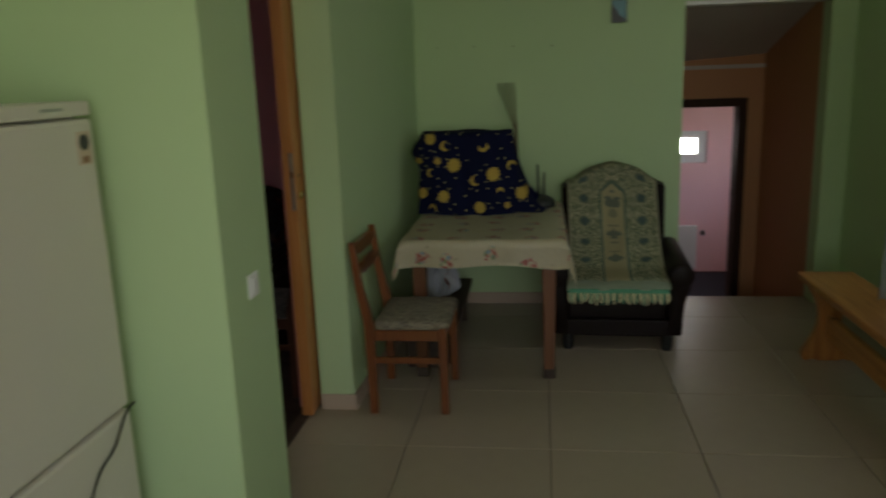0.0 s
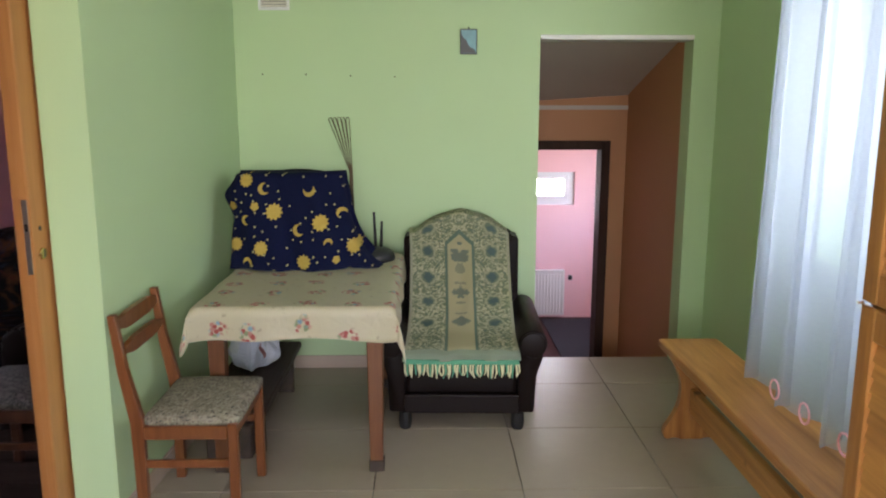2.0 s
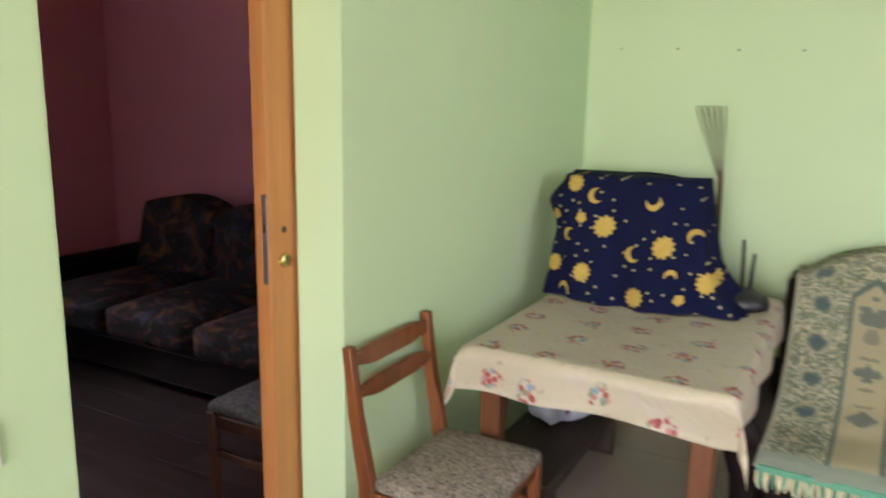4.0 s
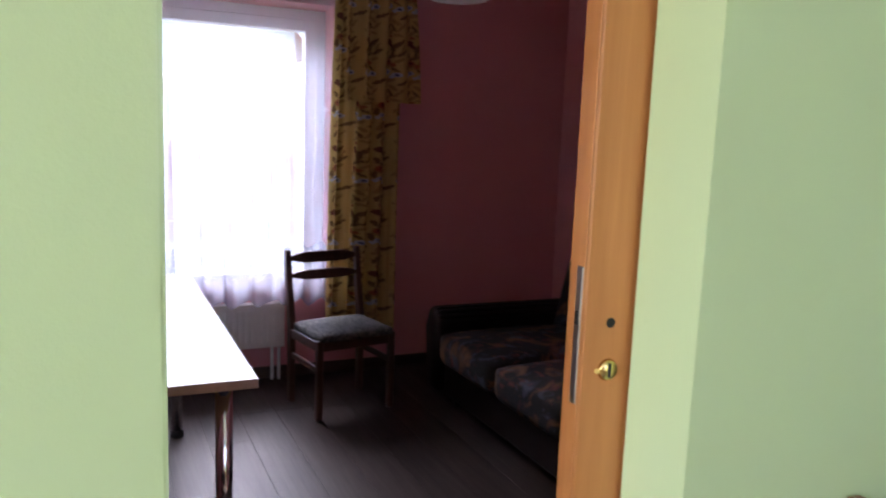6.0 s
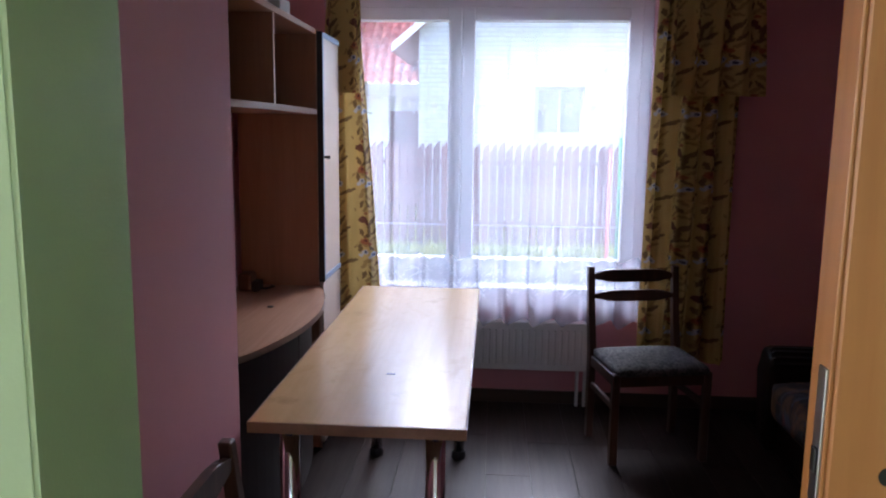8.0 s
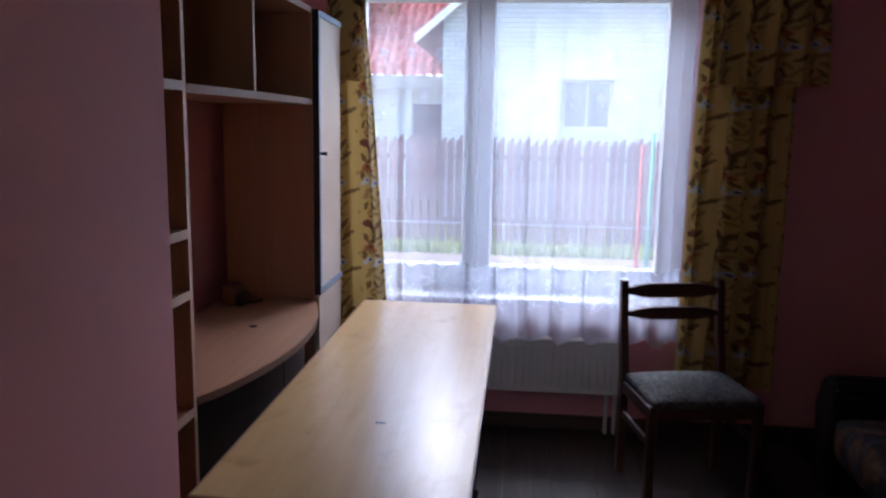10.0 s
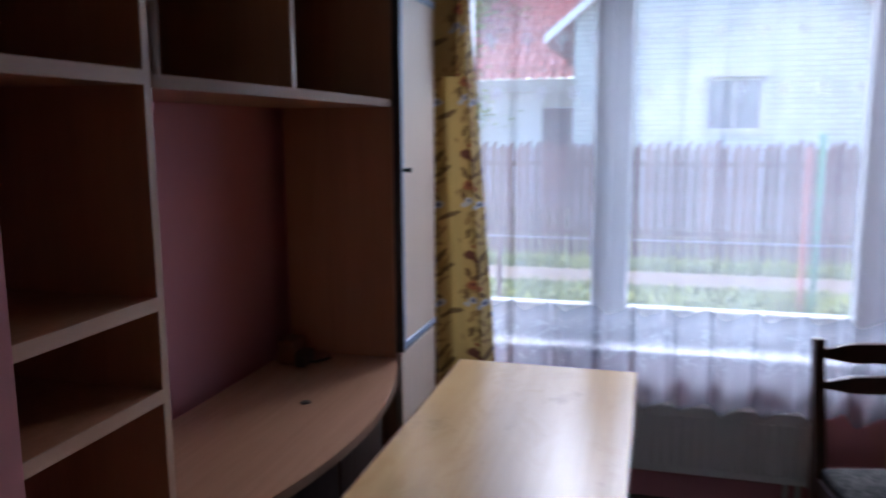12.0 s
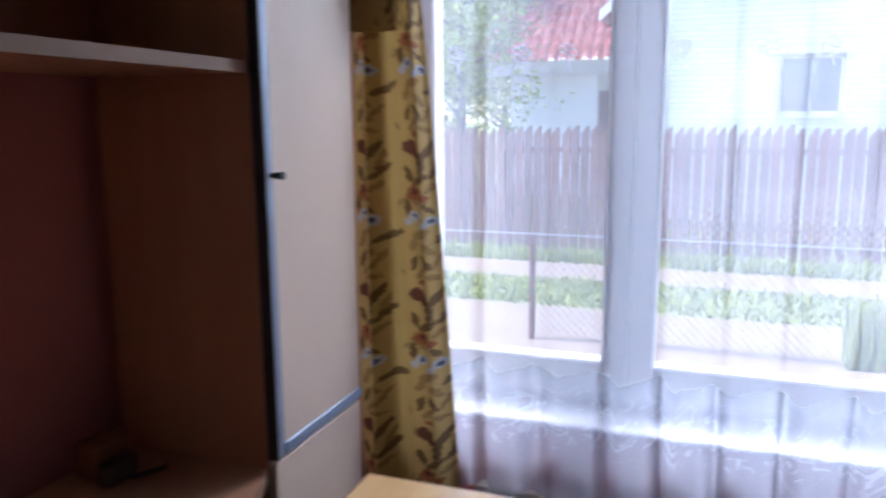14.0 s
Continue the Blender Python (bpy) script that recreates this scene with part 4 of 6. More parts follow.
def green_table():
    t = thing("kitchen_table", (-0.372, 4.39, 0), "brown wooden kitchen table under a flowered oilcloth", "table")
    for sx in (-1, 1):
        for sy in (-1, 1):
            x, y = sx * 0.325, sy * 0.495
            leg = prism([(x - 0.03, y - 0.03), (x + 0.03, y - 0.03), (x + 0.03, y + 0.03), (x - 0.03, y + 0.03)], 0.0, 0.70, 0.005)
            for v in leg.verts:
                k = 0.80 + 0.28 * min(1, v.co.z / 0.55)
                v.co.x, v.co.y = x + (v.co.x - x) * k * 1.1, y + (v.co.y - y) * k * 1.1
            lg = part("leg", leg, TABLE_WOOD, t)
            part("leg_cap", box(x - 0.032, x + 0.032, y - 0.032, y + 0.032, 0, 0.05, 0.004), DARK_WOOD, lg)
    part("apron", box(-0.31, 0.31, -0.505, -0.485, 0.61, 0.70), TABLE_WOOD, t)
    part("apron", box(-0.31, 0.31, 0.485, 0.505, 0.61, 0.70), TABLE_WOOD, t)
    part("apron", box(-0.335, -0.315, -0.48, 0.48, 0.61, 0.70), TABLE_WOOD, t)
    part("apron", box(0.315, 0.335, -0.48, 0.48, 0.61, 0.70), TABLE_WOOD, t)
    part("tabletop", box(-0.388, 0.388, -0.56, 0.56, 0.70, 0.728, 0.005), TABLE_WOOD, t)


green_table()


def tablecloth():
    W, D = 0.398, 0.57

    def shape(u, v):
        x, y = (u - 0.5) * 2 * (W + 0.15), (v - 0.5) * 2 * (D + 0.15)
        ox, oy = max(0, abs(x) - W), max(0, abs(y) - D)
        drop = math.hypot(ox, oy) if ox and oy else ox + oy
        sx, sy = (1 if x > 0 else -1), (1 if y > 0 else -1)
        wave = 0.010 * math.sin(x * 19 + 1) * min(1, oy / 0.1) * (1 if oy else 0), 0.012 * math.sin(y * 17) * min(1, ox / 0.1) * (1 if ox else 0)
        px = sx * (min(abs(x), W) + 0.02 * min(1, ox / 0.03) + 0.22 * (oy if ox else 0)) + wave[1] * 0.8
        py = sy * (min(abs(y), D) + 0.02 * min(1, oy / 0.03) + 0.10 * (ox if oy else 0)) + wave[0] * 0.8
        z = 0.736 - max(0, drop - 0.012) * (1 + 0.07 * math.sin(5.3 * x + 2.1 * y) + 0.04 * math.sin(13 * x + 3)) + 0.0015 * math.sin(x * 23) * math.sin(y * 29)
        if ox and oy:
            z = 0.736 - 0.95 * max(ox, oy) - (0.62 if sx > 0 else 0.38) * min(ox, oy)
        return (px, py, z)
    bm = sheet(shape, 44, 60, 0.002, (1.1, 1.45))
    single("tablecloth", bm, OILCLOTH, (-0.372, 4.39, 0.0), "cream oilcloth with red and blue flowers hanging over the table edges", "tablecloth", smooth=True)


tablecloth()


def covered_box():
    """A set under a draped blanket: sloped front, sagging folds and a trailing right foot."""
    random.seed(4)

    def shape(u, v):
        a = math.tau * u
        z = 0.455 * v
        ca, sa = math.cos(a), math.sin(a)
        k = (abs(ca) ** 5 + abs(sa) ** 5) ** -0.2
        wx = 0.318 - 0.05 * v
        wy = 0.21 - 0.09 * v
        fold = (0.016 * math.sin(a * 9 + 2 * v) + 0.01 * math.sin(a * 17 + 5 * v)) * (1 - 0.75 * v)
        x = ca * k * (wx + fold) - (0.035 if ca > 0 else 0.045) * v
        y = sa * k * (wy + fold) + 0.10 * v
        if ca > 0:
            x += 0.14 * (1 - v) ** 4.5 * ca * ca * ca
        if ca > 0.5:
            x -= 0.012
        if ca < -0.5:
            x -= 0.055 * math.exp(-((v - 0.78) / 0.14) ** 2)
        return (x, y, z + 0.006 * math.sin(a * 5))
    bm = sheet(shape, 72, 20)
    top = [v for v in bm.verts if v.co.z > 0.445]
    cap = bmesh.ops.contextual_create(bm, geom=[e for e in bm.edges if e.verts[0] in top and e.verts[1] in top and len(e.link_faces) < 2])
    bmesh.ops.remove_doubles(bm, verts=bm.verts[:], dist=0.0005)
    single("draped_blanket", bm, FLEECE, (-0.475, 4.70, 0.7385), "navy fleece blanket with yellow suns and moons draped over a box", "blanket", smooth=True)


covered_box()


def skewers():
    s = thing("skewer_bundle", (-0.255, 4.925, 0.742), "bundle of thin steel skewers with looped ends standing behind the blanket", "skewers")
    for k in range(5):
        a = (k - 2.2) * 0.036
        top = Vector((0.6 * a - 0.03, -0.03 + 0.008 * k, 0.715))
        d, low = Vector((0.009, 0, 0)), 0.003 * k
        path = [(0.02 + low, 0.02, 0.0), (0.012 + low, 0.0, 0.45), tuple(top - d), tuple(top - 0.6 * d + Vector((0, 0, 0.010))), tuple(top + 0.6 * d + Vector((0, 0, 0.010))), tuple(top + d), (0.016 + low, 0.0, 0.45), (0.024 + low, 0.02, 0.02)]
        part("skewer", tube(path, 0.0023, 6), RUSTY, s, "", True)


skewers()


def antenna():
    a = thing("indoor_antenna", (-0.085, 4.76, 0.74), "black indoor aerial on the table", "antenna")
    part("base", lathe([(0.085, 0), (0.088, 0.016), (0.08, 0.04), (0.05, 0.06), (0.015, 0.07)], 20), BLACK, a, "", True)
    part("rod", tube([(-0.012, 0, 0.045), (-0.02, 0, 0.25)], [0.009, 0.006], 8), BLACK, a)
    part("rod", tube([(0.014, 0, 0.045), (0.02, 0.01, 0.20)], [0.009, 0.006], 8), BLACK, a)
    part("cable", tube([(-0.05, 0, 0.02), (-0.085, -0.02, 0.05), (-0.11, -0.015, 0.12), (-0.14, 0.02, 0.16)], 0.003, 6), BLACK, a, "", True)


antenna()


def armchair():
    c = thing("armchair", (0.345, 4.70, 0), "dark brown leather armchair with rolled arms", "armchair", "", -2)
    part("seat_base", box(-0.27, 0.27, -0.33, 0.33, 0.085, 0.27, 0.02, None, 2), LEATHER, c)
    part("front_skirt", box(-0.275, 0.275, -0.41, -0.385, 0.08, 0.175, 0.008, None, 2), LEATHER, c)
    part("seat_cushion", cushion(-0.265, 0.265, -0.425, 0.20, 0.285, 0.385, 0.025, 8, 0.035), LEATHER, c, "", True)
    out = []
    for k in range(25):
        x = -0.31 + 0.62 * k / 24
        e = abs(x) / 0.31
        out.append((x, 0.835 + 0.105 * max(0.0, math.cos(min(1, e * 1.25) * math.pi / 2)) ** 0.9))
    bk = slab([(-0.31, 0.22)] + out + [(0.31, 0.22)], "y", 0.16, 0.32, 0.018)
    for v in bk.verts:
        v.co.y += 0.10 * (v.co.z - 0.3)
    part("backrest", bk, LEATHER, c, "", True)
    part("back_cushion", slab([(0.20, 0.385), (-0.20, 0.395), (-0.08, 0.45), (0.02, 0.54), (0.11, 0.66), (0.20, 0.79)], "x", -0.24, 0.24, 0.012), LEATHER, c, "", True)
    for s in (-1, 1):
        prof = [(s * 0.27, 0.085), (s * 0.345, 0.085), (s * 0.355, 0.28)]
        for k in range(11):
            a = radians(-60 + 250 * k / 10)
            prof.append((s * (0.335 + 0.07 * math.cos(a)), 0.425 + 0.07 * math.sin(a)))
        prof.append((s * 0.27, 0.36))
        arm = slab(prof, "y", -0.41, 0.24, 0.012)
        for v in arm.verts:
            v.co.z += 0.05 * max(0, v.co.y + 0.1) * (1 if v.co.z > 0.25 else 0)
        part("arm", arm, LEATHER, c, "", True)
        part("arm_front", slab([(s * 0.335 + 0.062 * math.cos(k * math.tau / 20), 0.425 + 0.062 * math.sin(k * math.tau / 20)) for k in range(20)], "y", -0.428, -0.408, 0.006), LEATHER, c, "round pleated arm front", True)
        for y in (-0.385, 0.28):
            part("foot", lathe([(0.026, 0), (0.032, 0.03), (0.03, 0.085)], 12, (s * 0.27, y, 0)), BLACK, c)


armchair()


def throw():
    """Runs from behind the crest over the back, down to the seat and over its front."""
    prof = [(0.41, 0.62), (0.40, 0.80), (0.375, 0.0), (0.20, 0.0), (0.17, 0.81), (0.09, 0.69), (0.0, 0.575), (-0.10, 0.49), (-0.22, 0.43), (-0.40, 0.412), (-0.438, 0.39), (-0.447, 0.36)]

    def shape(u, v):
        x = (u - 0.5) * (0.555 - 0.03 * math.sin(math.pi * v)) - 0.022 * max(0, 1 - 1.6 * v)
        crest = 0.845 + 0.105 * max(0.0, math.cos(min(1, abs(x) / 0.31 * 1.25) * math.pi / 2)) ** 0.9
        f = v * (len(prof) - 1)
        i = min(len(prof) - 2, int(f))
        w = f - i

        def at(k):
            y, z = prof[k]
            z = crest + 0.014 if z == 0.0 else z
            return y, z
        (y0, z0), (y1, z1) = at(i), at(i + 1)
        y, z = y0 + (y1 - y0) * w, z0 + (z1 - z0) * w
        fold = 0.005 * math.sin(x * 26 + 7 * v) + 0.004 * math.sin(x * 61 + 3 * v)
        return (x, y + fold * (0.4 if v < 0.4 else 1) - 0.012, z + 0.003 * math.sin(x * 40 + v * 9))
    t = thing("throw", (0.345, 4.70, 0), "grey-green and cream woven throw with a fringe spread over the armchair", "throw", "", -2)
    part("cloth", sheet(shape, 36, 66, 0.004, (1.0, 1.9)), THROW, t, "", True)
    random.seed(11)
    part("hem", box(-0.268, 0.268, -0.462, -0.452, 0.342, 0.366, 0.003), FRINGE_GREEN, t, "green hem")
    for k in range(46):
        x = -0.265 + 0.53 * k / 45
        ln = 0.05 + random.random() * 0.02
        part("tassel", tube([(x, -0.457, 0.345), (x + random.uniform(-0.006, 0.006), -0.463, 0.345 - ln * 0.6), (x + random.uniform(-0.01, 0.01), -0.460, 0.345 - ln)], [0.0045, 0.005, 0.003], 5), FRINGE_CREAM if k % 3 != 1 else FRINGE_GREEN, t)


throw()


def bench():
    b = thing("bench", (1.395, 3.2, 0), "varnished pine bench along the window wall", "bench")
    part("seat_board", box(-0.14, 0.14, -0.95, 1.085, 0.415, 0.452, 0.008, None, 2), PINE_Y, b)
    prof = [(0.05, 0.0), (0.062, 0.012), (0.085, 0.014), (0.10, 0.0), (0.122, 0.004), (0.130, 0.03), (0.124, 0.06)]
    for k in range(1, 13):
        f = k / 12
        prof.append((0.124 - 0.062 * math.sin(math.pi * min(1.0, f * 1.08)) ** 0.8 - 0.012 * f, 0.06 + 0.355 * f))
    outline = prof + [(-w, z) for w, z in reversed(prof)]
    for y in (0.96, -0.82):
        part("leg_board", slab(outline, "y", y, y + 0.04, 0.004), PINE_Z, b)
    part("stretcher", box(-0.016, 0.016, -0.78, 0.96, 0.13, 0.25, 0.004), PINE_Y, b)


bench()


def pine_cupboard():
    c = thing("pine_cupboard", (1.37, 1.93, 0), "tall varnished pine cupboard with louvred doors", "cupboard")
    x0, x1, y0, y1 = -0.255, 0.30, -0.5, 0.5
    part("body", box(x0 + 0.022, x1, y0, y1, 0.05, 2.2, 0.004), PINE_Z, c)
    part("plinth", box(x0 + 0.05, x1, y0 + 0.01, y1 - 0.01, 0, 0.05), PINE_Y, c)
    for a, e in ((y0, -0.003), (0.003, y1)):
        for z0, z1 in ((0.06, 1.107), (1.115, 2.19)):
            fr = box(x0, x0 + 0.022, a, a + 0.055, z0, z1, 0.004)
            for q in ((e - 0.055, e, z0, z1), (a + 0.055, e - 0.055, z0, z0 + 0.07), (a + 0.055, e - 0.055, z1 - 0.07, z1)):
                box(x0, x0 + 0.022, *q, 0.003, fr)
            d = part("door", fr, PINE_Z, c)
            n = 26
            for k in range(n):
                z = z0 + 0.075 + (z1 - z0 - 0.15) * (k + 0.5) / n
                h = (z1 - z0 - 0.15) / n
                sl = slab([(x0 + 0.004, z - h * 0.62), (x0 + 0.010, z - h * 0.62), (x0 + 0.02, z + h * 0.5), (x0 + 0.014, z + h * 0.5)], "y", a + 0.053, e - 0.053)
                part("slat", sl, PINE_Y, d)
    part("door_catch", tube([(x0 - 0.012, y1 - 0.006, 1.111), (x0 + 0.002, y1 - 0.006, 1.111)], 0.004, 8), CHROME, c)


pine_cupboard()


def folds_sheet(y0, y1, z0, z1, x, amp, folds, seed, nu=150, nv=26, flare=0.0, scallop=0.0, cloth=None):
    """A hanging curtain across x: gathered folds that deepen downwards."""
    rnd = random.Random(seed)
    ph = [rnd.uniform(0, 6.28) for _ in range(4)]

    def shape(u, v):
        q = u * folds * math.tau
        g = 0.45 + 0.55 * (1 - v)
        dx = amp * g * (math.sin(q + 0.8 * math.sin(q * 0.37 + ph[0])) + 0.35 * math.sin(2.3 * q + ph[1] + v))
        sway = 0.012 * math.sin(3 * v + q * 0.21 + ph[2])
        mid = (y0 + y1) / 2
        w = (y1 - y0) * (1 + flare * (1 - v)) * (u - 0.5)
        z = z0 + (z1 - z0) * v
        if scallop:
            z += scallop * (1 - v) * abs(math.sin(q * 0.5 + 0.4)) * 1.0
        return (x + dx, mid + w + sway + 0.012 * math.cos(q + ph[3]), z)
    return sheet(shape, nu, nv, 0.0, (cloth or y1 - y0, z1 - z0))


def pleated(u, v):
    """Broad pleats that open downwards: each swings out slowly and turns back sharply."""
    q = u * 5.4 + 0.25 * math.sin(5 * u)
    f = q - math.floor(q)
    swing = f / 0.78 if f < 0.78 else (1 - f) / 0.22
    swing = swing * swing * (3 - 2 * swing)
    depth = 0.035 + 0.055 * (1 - v)
    ripple = 0.006 * math.sin(37 * u + 2 * v) + 0.004 * math.sin(71 * u - 3 * v)
    y = (u - 0.5) * 1.305 * (1 + 0.05 * (1 - v)) + (0.055 + 0.035 * (1 - v)) * math.sin(math.tau * (f - 0.2))
    hem = 0.055 * abs(math.sin(math.pi * q)) ** 0.6 * (1 - v) ** 3
    return (0.04 - depth * swing + ripple, y - 0.0075, 1.90 * v + 0.055 * (1 - v) ** 3 - hem + 0.006 * math.sin(90 * u) * (1 - v) ** 6)


c = thing("voile_curtain", (1.455, 3.12, 0.468), "white voile curtain with pink rings hanging down to the bench", "curtain")
part("cloth", sheet(pleated, 230, 40, 0.0, (1.3, 1.9)), VOILE, c, "", True)
part("heading", folds_sheet(-0.66, 0.645, 1.81, 1.90, -0.012, 0.03, 22, 5, 200, 3), VOILE, c, "gathered heading", True)
for y, z in ((0.262, 0.075), (0.045, 0.075), (-0.2, 0.08)):
    part("embroidered_ring", tube([(-0.058, y + 0.034 * math.cos(k * math.tau / 16), z + 0.034 * math.sin(k * math.tau / 16)) for k in range(16)], 0.004, 6, True), PINK_THREAD, c)
single("curtain_rod", tube([(0.345, -0.68, 0), (0, -0.68, 0), (0, 0.70, 0), (0.345, 0.70, 0)], 0.012, 10), PVC, (1.455, 3.12, 2.365), "plain white curtain rod over the window", "curtain rod")


def small_picture():
    p = thing("small_picture", (0.402, 5.199, 1.875), "small framed mountain lake picture on the green wall", "picture")
    part("frame", box(-0.047, 0.047, -0.012, -0.001, -0.068, 0.068, 0.002), PICTURE_DARK, p)
    part("print", box(-0.041, 0.041, -0.0145, -0.0115, -0.062, 0.062), PICTURE, p)
    part("print_shore", slab([(-0.041, -0.061), (0.041, -0.061), (0.03, -0.04), (0.005, -0.03), (-0.015, 0.01), (-0.03, 0.02), (-0.041, 0.045)], "y", -0.0165, -0.014), PICTURE_DARK, p)
    part("hook", tube([(0, -0.008, 0.066), (0, -0.006, 0.078)], 0.004, 8), BLACK, p)


small_picture()
for x, z in ((-0.738, 1.700), (-0.498, 1.699), (-0.252, 1.691), (-0.008, 1.687)):
    single("wall_plug", tube([(0, 0, 0), (0, -0.003, 0)], [0.0045, 0.0035], 10), DARK_WOOD, (x, 5.2, z), "dark empty screw plug in the green wall", "wall plug", "row of wall plugs")


def vent():
    v = thing("vent_grille", (-0.66, 5.199, 2.125), "white-framed grey ventilation grille high on the green wall", "vent")
    b = box(-0.085, 0.085, -0.012, 0, 0.07, 0.085, 0.002)
    for q in ((-0.085, 0.085, -0.085, -0.07), (-0.085, -0.07, -0.07, 0.07), (0.07, 0.085, -0.07, 0.07)):
        box(q[0], q[1], -0.012, 0, q[2], q[3], 0.002, b)
    part("frame", b, WHITE_PLASTIC, v)
    for k in range(9):
        z = -0.062 + k * 0.0155
        part("slat", slab([(-0.003, z - 0.006), (-0.001, z - 0.006), (-0.007, z + 0.006), (-0.009, z + 0.006)], "x", -0.07, 0.07), FRIDGE_WHITE, v)
    part("backing", box(-0.07, 0.07, -0.0012, 0.0, -0.07, 0.07), BLACK, v)


vent()


def pendant():
    p = thing("pendant_bulb", (0.276, 2.5, CEIL), "bare lit bulb hanging from the ceiling on a cord", "lamp")
    part("cord", tube([(0, 0, 0), (0, 0, -0.58)], 0.003, 6), BLACK, p)
    part("socket", lathe([(0.018, -0.64), (0.02, -0.59), (0.008, -0.57)], 14), WHITE_PLASTIC, p)
    part("bulb", lathe([(0.004, -0.725), (0.02, -0.717), (0.028, -0.695), (0.026, -0.675), (0.015, -0.645), (0.013, -0.635)], 16), BULB, p, "", True)


pendant()


def low_bench():
    s = thing("low_stool", (-0.675, 4.45, 0), "dark worn low wooden bench under the table", "low bench")
    part("top", box(-0.15, 0.15, -0.5, 0.45, 0.22, 0.255, 0.006), DARK_WOOD, s)
    for y in (-0.4, 0.34):
        part("leg_board", box(-0.12, 0.12, y, y + 0.03, 0, 0.22, 0.004), DARK_WOOD, s)
    part("rail", box(0.09, 0.11, -0.37, 0.34, 0.14, 0.22, 0.003), DARK_WOOD, s)


low_bench()


def bag():
    random.seed(9)

    def shape(u, v):
        a, t = math.tau * u, math.pi * (0.02 + 0.96 * v)
        r = 1 + 0.16 * math.sin(3 * a + 4 * v) + 0.1 * math.sin(7 * a - 6 * v) + 0.06 * math.sin(13 * a + 11 * v)
        z = 0.12 - 0.12 * math.cos(t) * 1.0
        s = math.sin(t) ** 0.7
        return (0.11 * r * s * math.cos(a), 0.15 * r * s * math.sin(a), max(0.0, z * (0.82 + 0.2 * math.sin(5 * a))))
    bm = sheet(shape, 30, 16)
    bmesh.ops.remove_doubles(bm, verts=bm.verts[:], dist=0.0008)
    g = thing("plastic_bag", (-0.69, 4.50, 0.2555), "crumpled white plastic bag on the low bench", "bag")
    part("sack", bm, BAG, g)
    part("printed_stripe", sheet(lambda u, v: (0.07 + 0.012 * math.sin(9 * v), -0.158 + 0.05 * u, 0.07 + 0.14 * v), 3, 8, 0.002), RED_PAINT, g, "red printed stripe")


bag()
single("brown_box", box(-0.1, 0.1, -0.13, 0.13, 0, 0.16, 0.008), DARK_WOOD, (-0.70, 4.12, 0), "small brown box on the floor under the table", "box")

# ---- mauve room: things ----
def desk_table():
    t = thing("long_table", (-2.957, 2.722, 0), "pale birch-topped long table on chrome legs", "table")
    part("tabletop", box(-0.818, 0.818, -0.258, 0.262, 0.722, 0.75, 0.002), TABLETOP, t)
    b = box(-0.821, 0.821, -0.261, -0.2585, 0.7225, 0.7495)
    box(-0.821, 0.821, 0.2625, 0.265, 0.7225, 0.7495, 0, b)
    box(-0.821, -0.8185, -0.258, 0.262, 0.7225, 0.7495, 0, b)
    box(0.8185, 0.821, -0.258, 0.262, 0.7225, 0.7495, 0, b)
    part("edge_band", b, OAK_EDGE, t, "brown wooden edge band")
    for sx in (-1, 1):
        for sy in (-1, 1):
            x, y = sx * 0.72, sy * 0.185
            lg = part("leg", tube([(x, y, 0.03), (x, y, 0.715)], 0.025, 20), CHROME, t, "chrome leg", True)
            part("foot", lathe([(0.032, 0), (0.032, 0.02), (0.027, 0.032)], 16, (x, y, 0)), BLACK, lg)
            part("mount", lathe([(0.03, 0.705), (0.045, 0.715), (0.045, 0.722)], 16, (x, y, 0)), BLACK, lg)
    part("scratch", box(0.42, 0.43, 0.02, 0.045, 0.7498, 0.7505), DARK_WOOD, t)


desk_table()


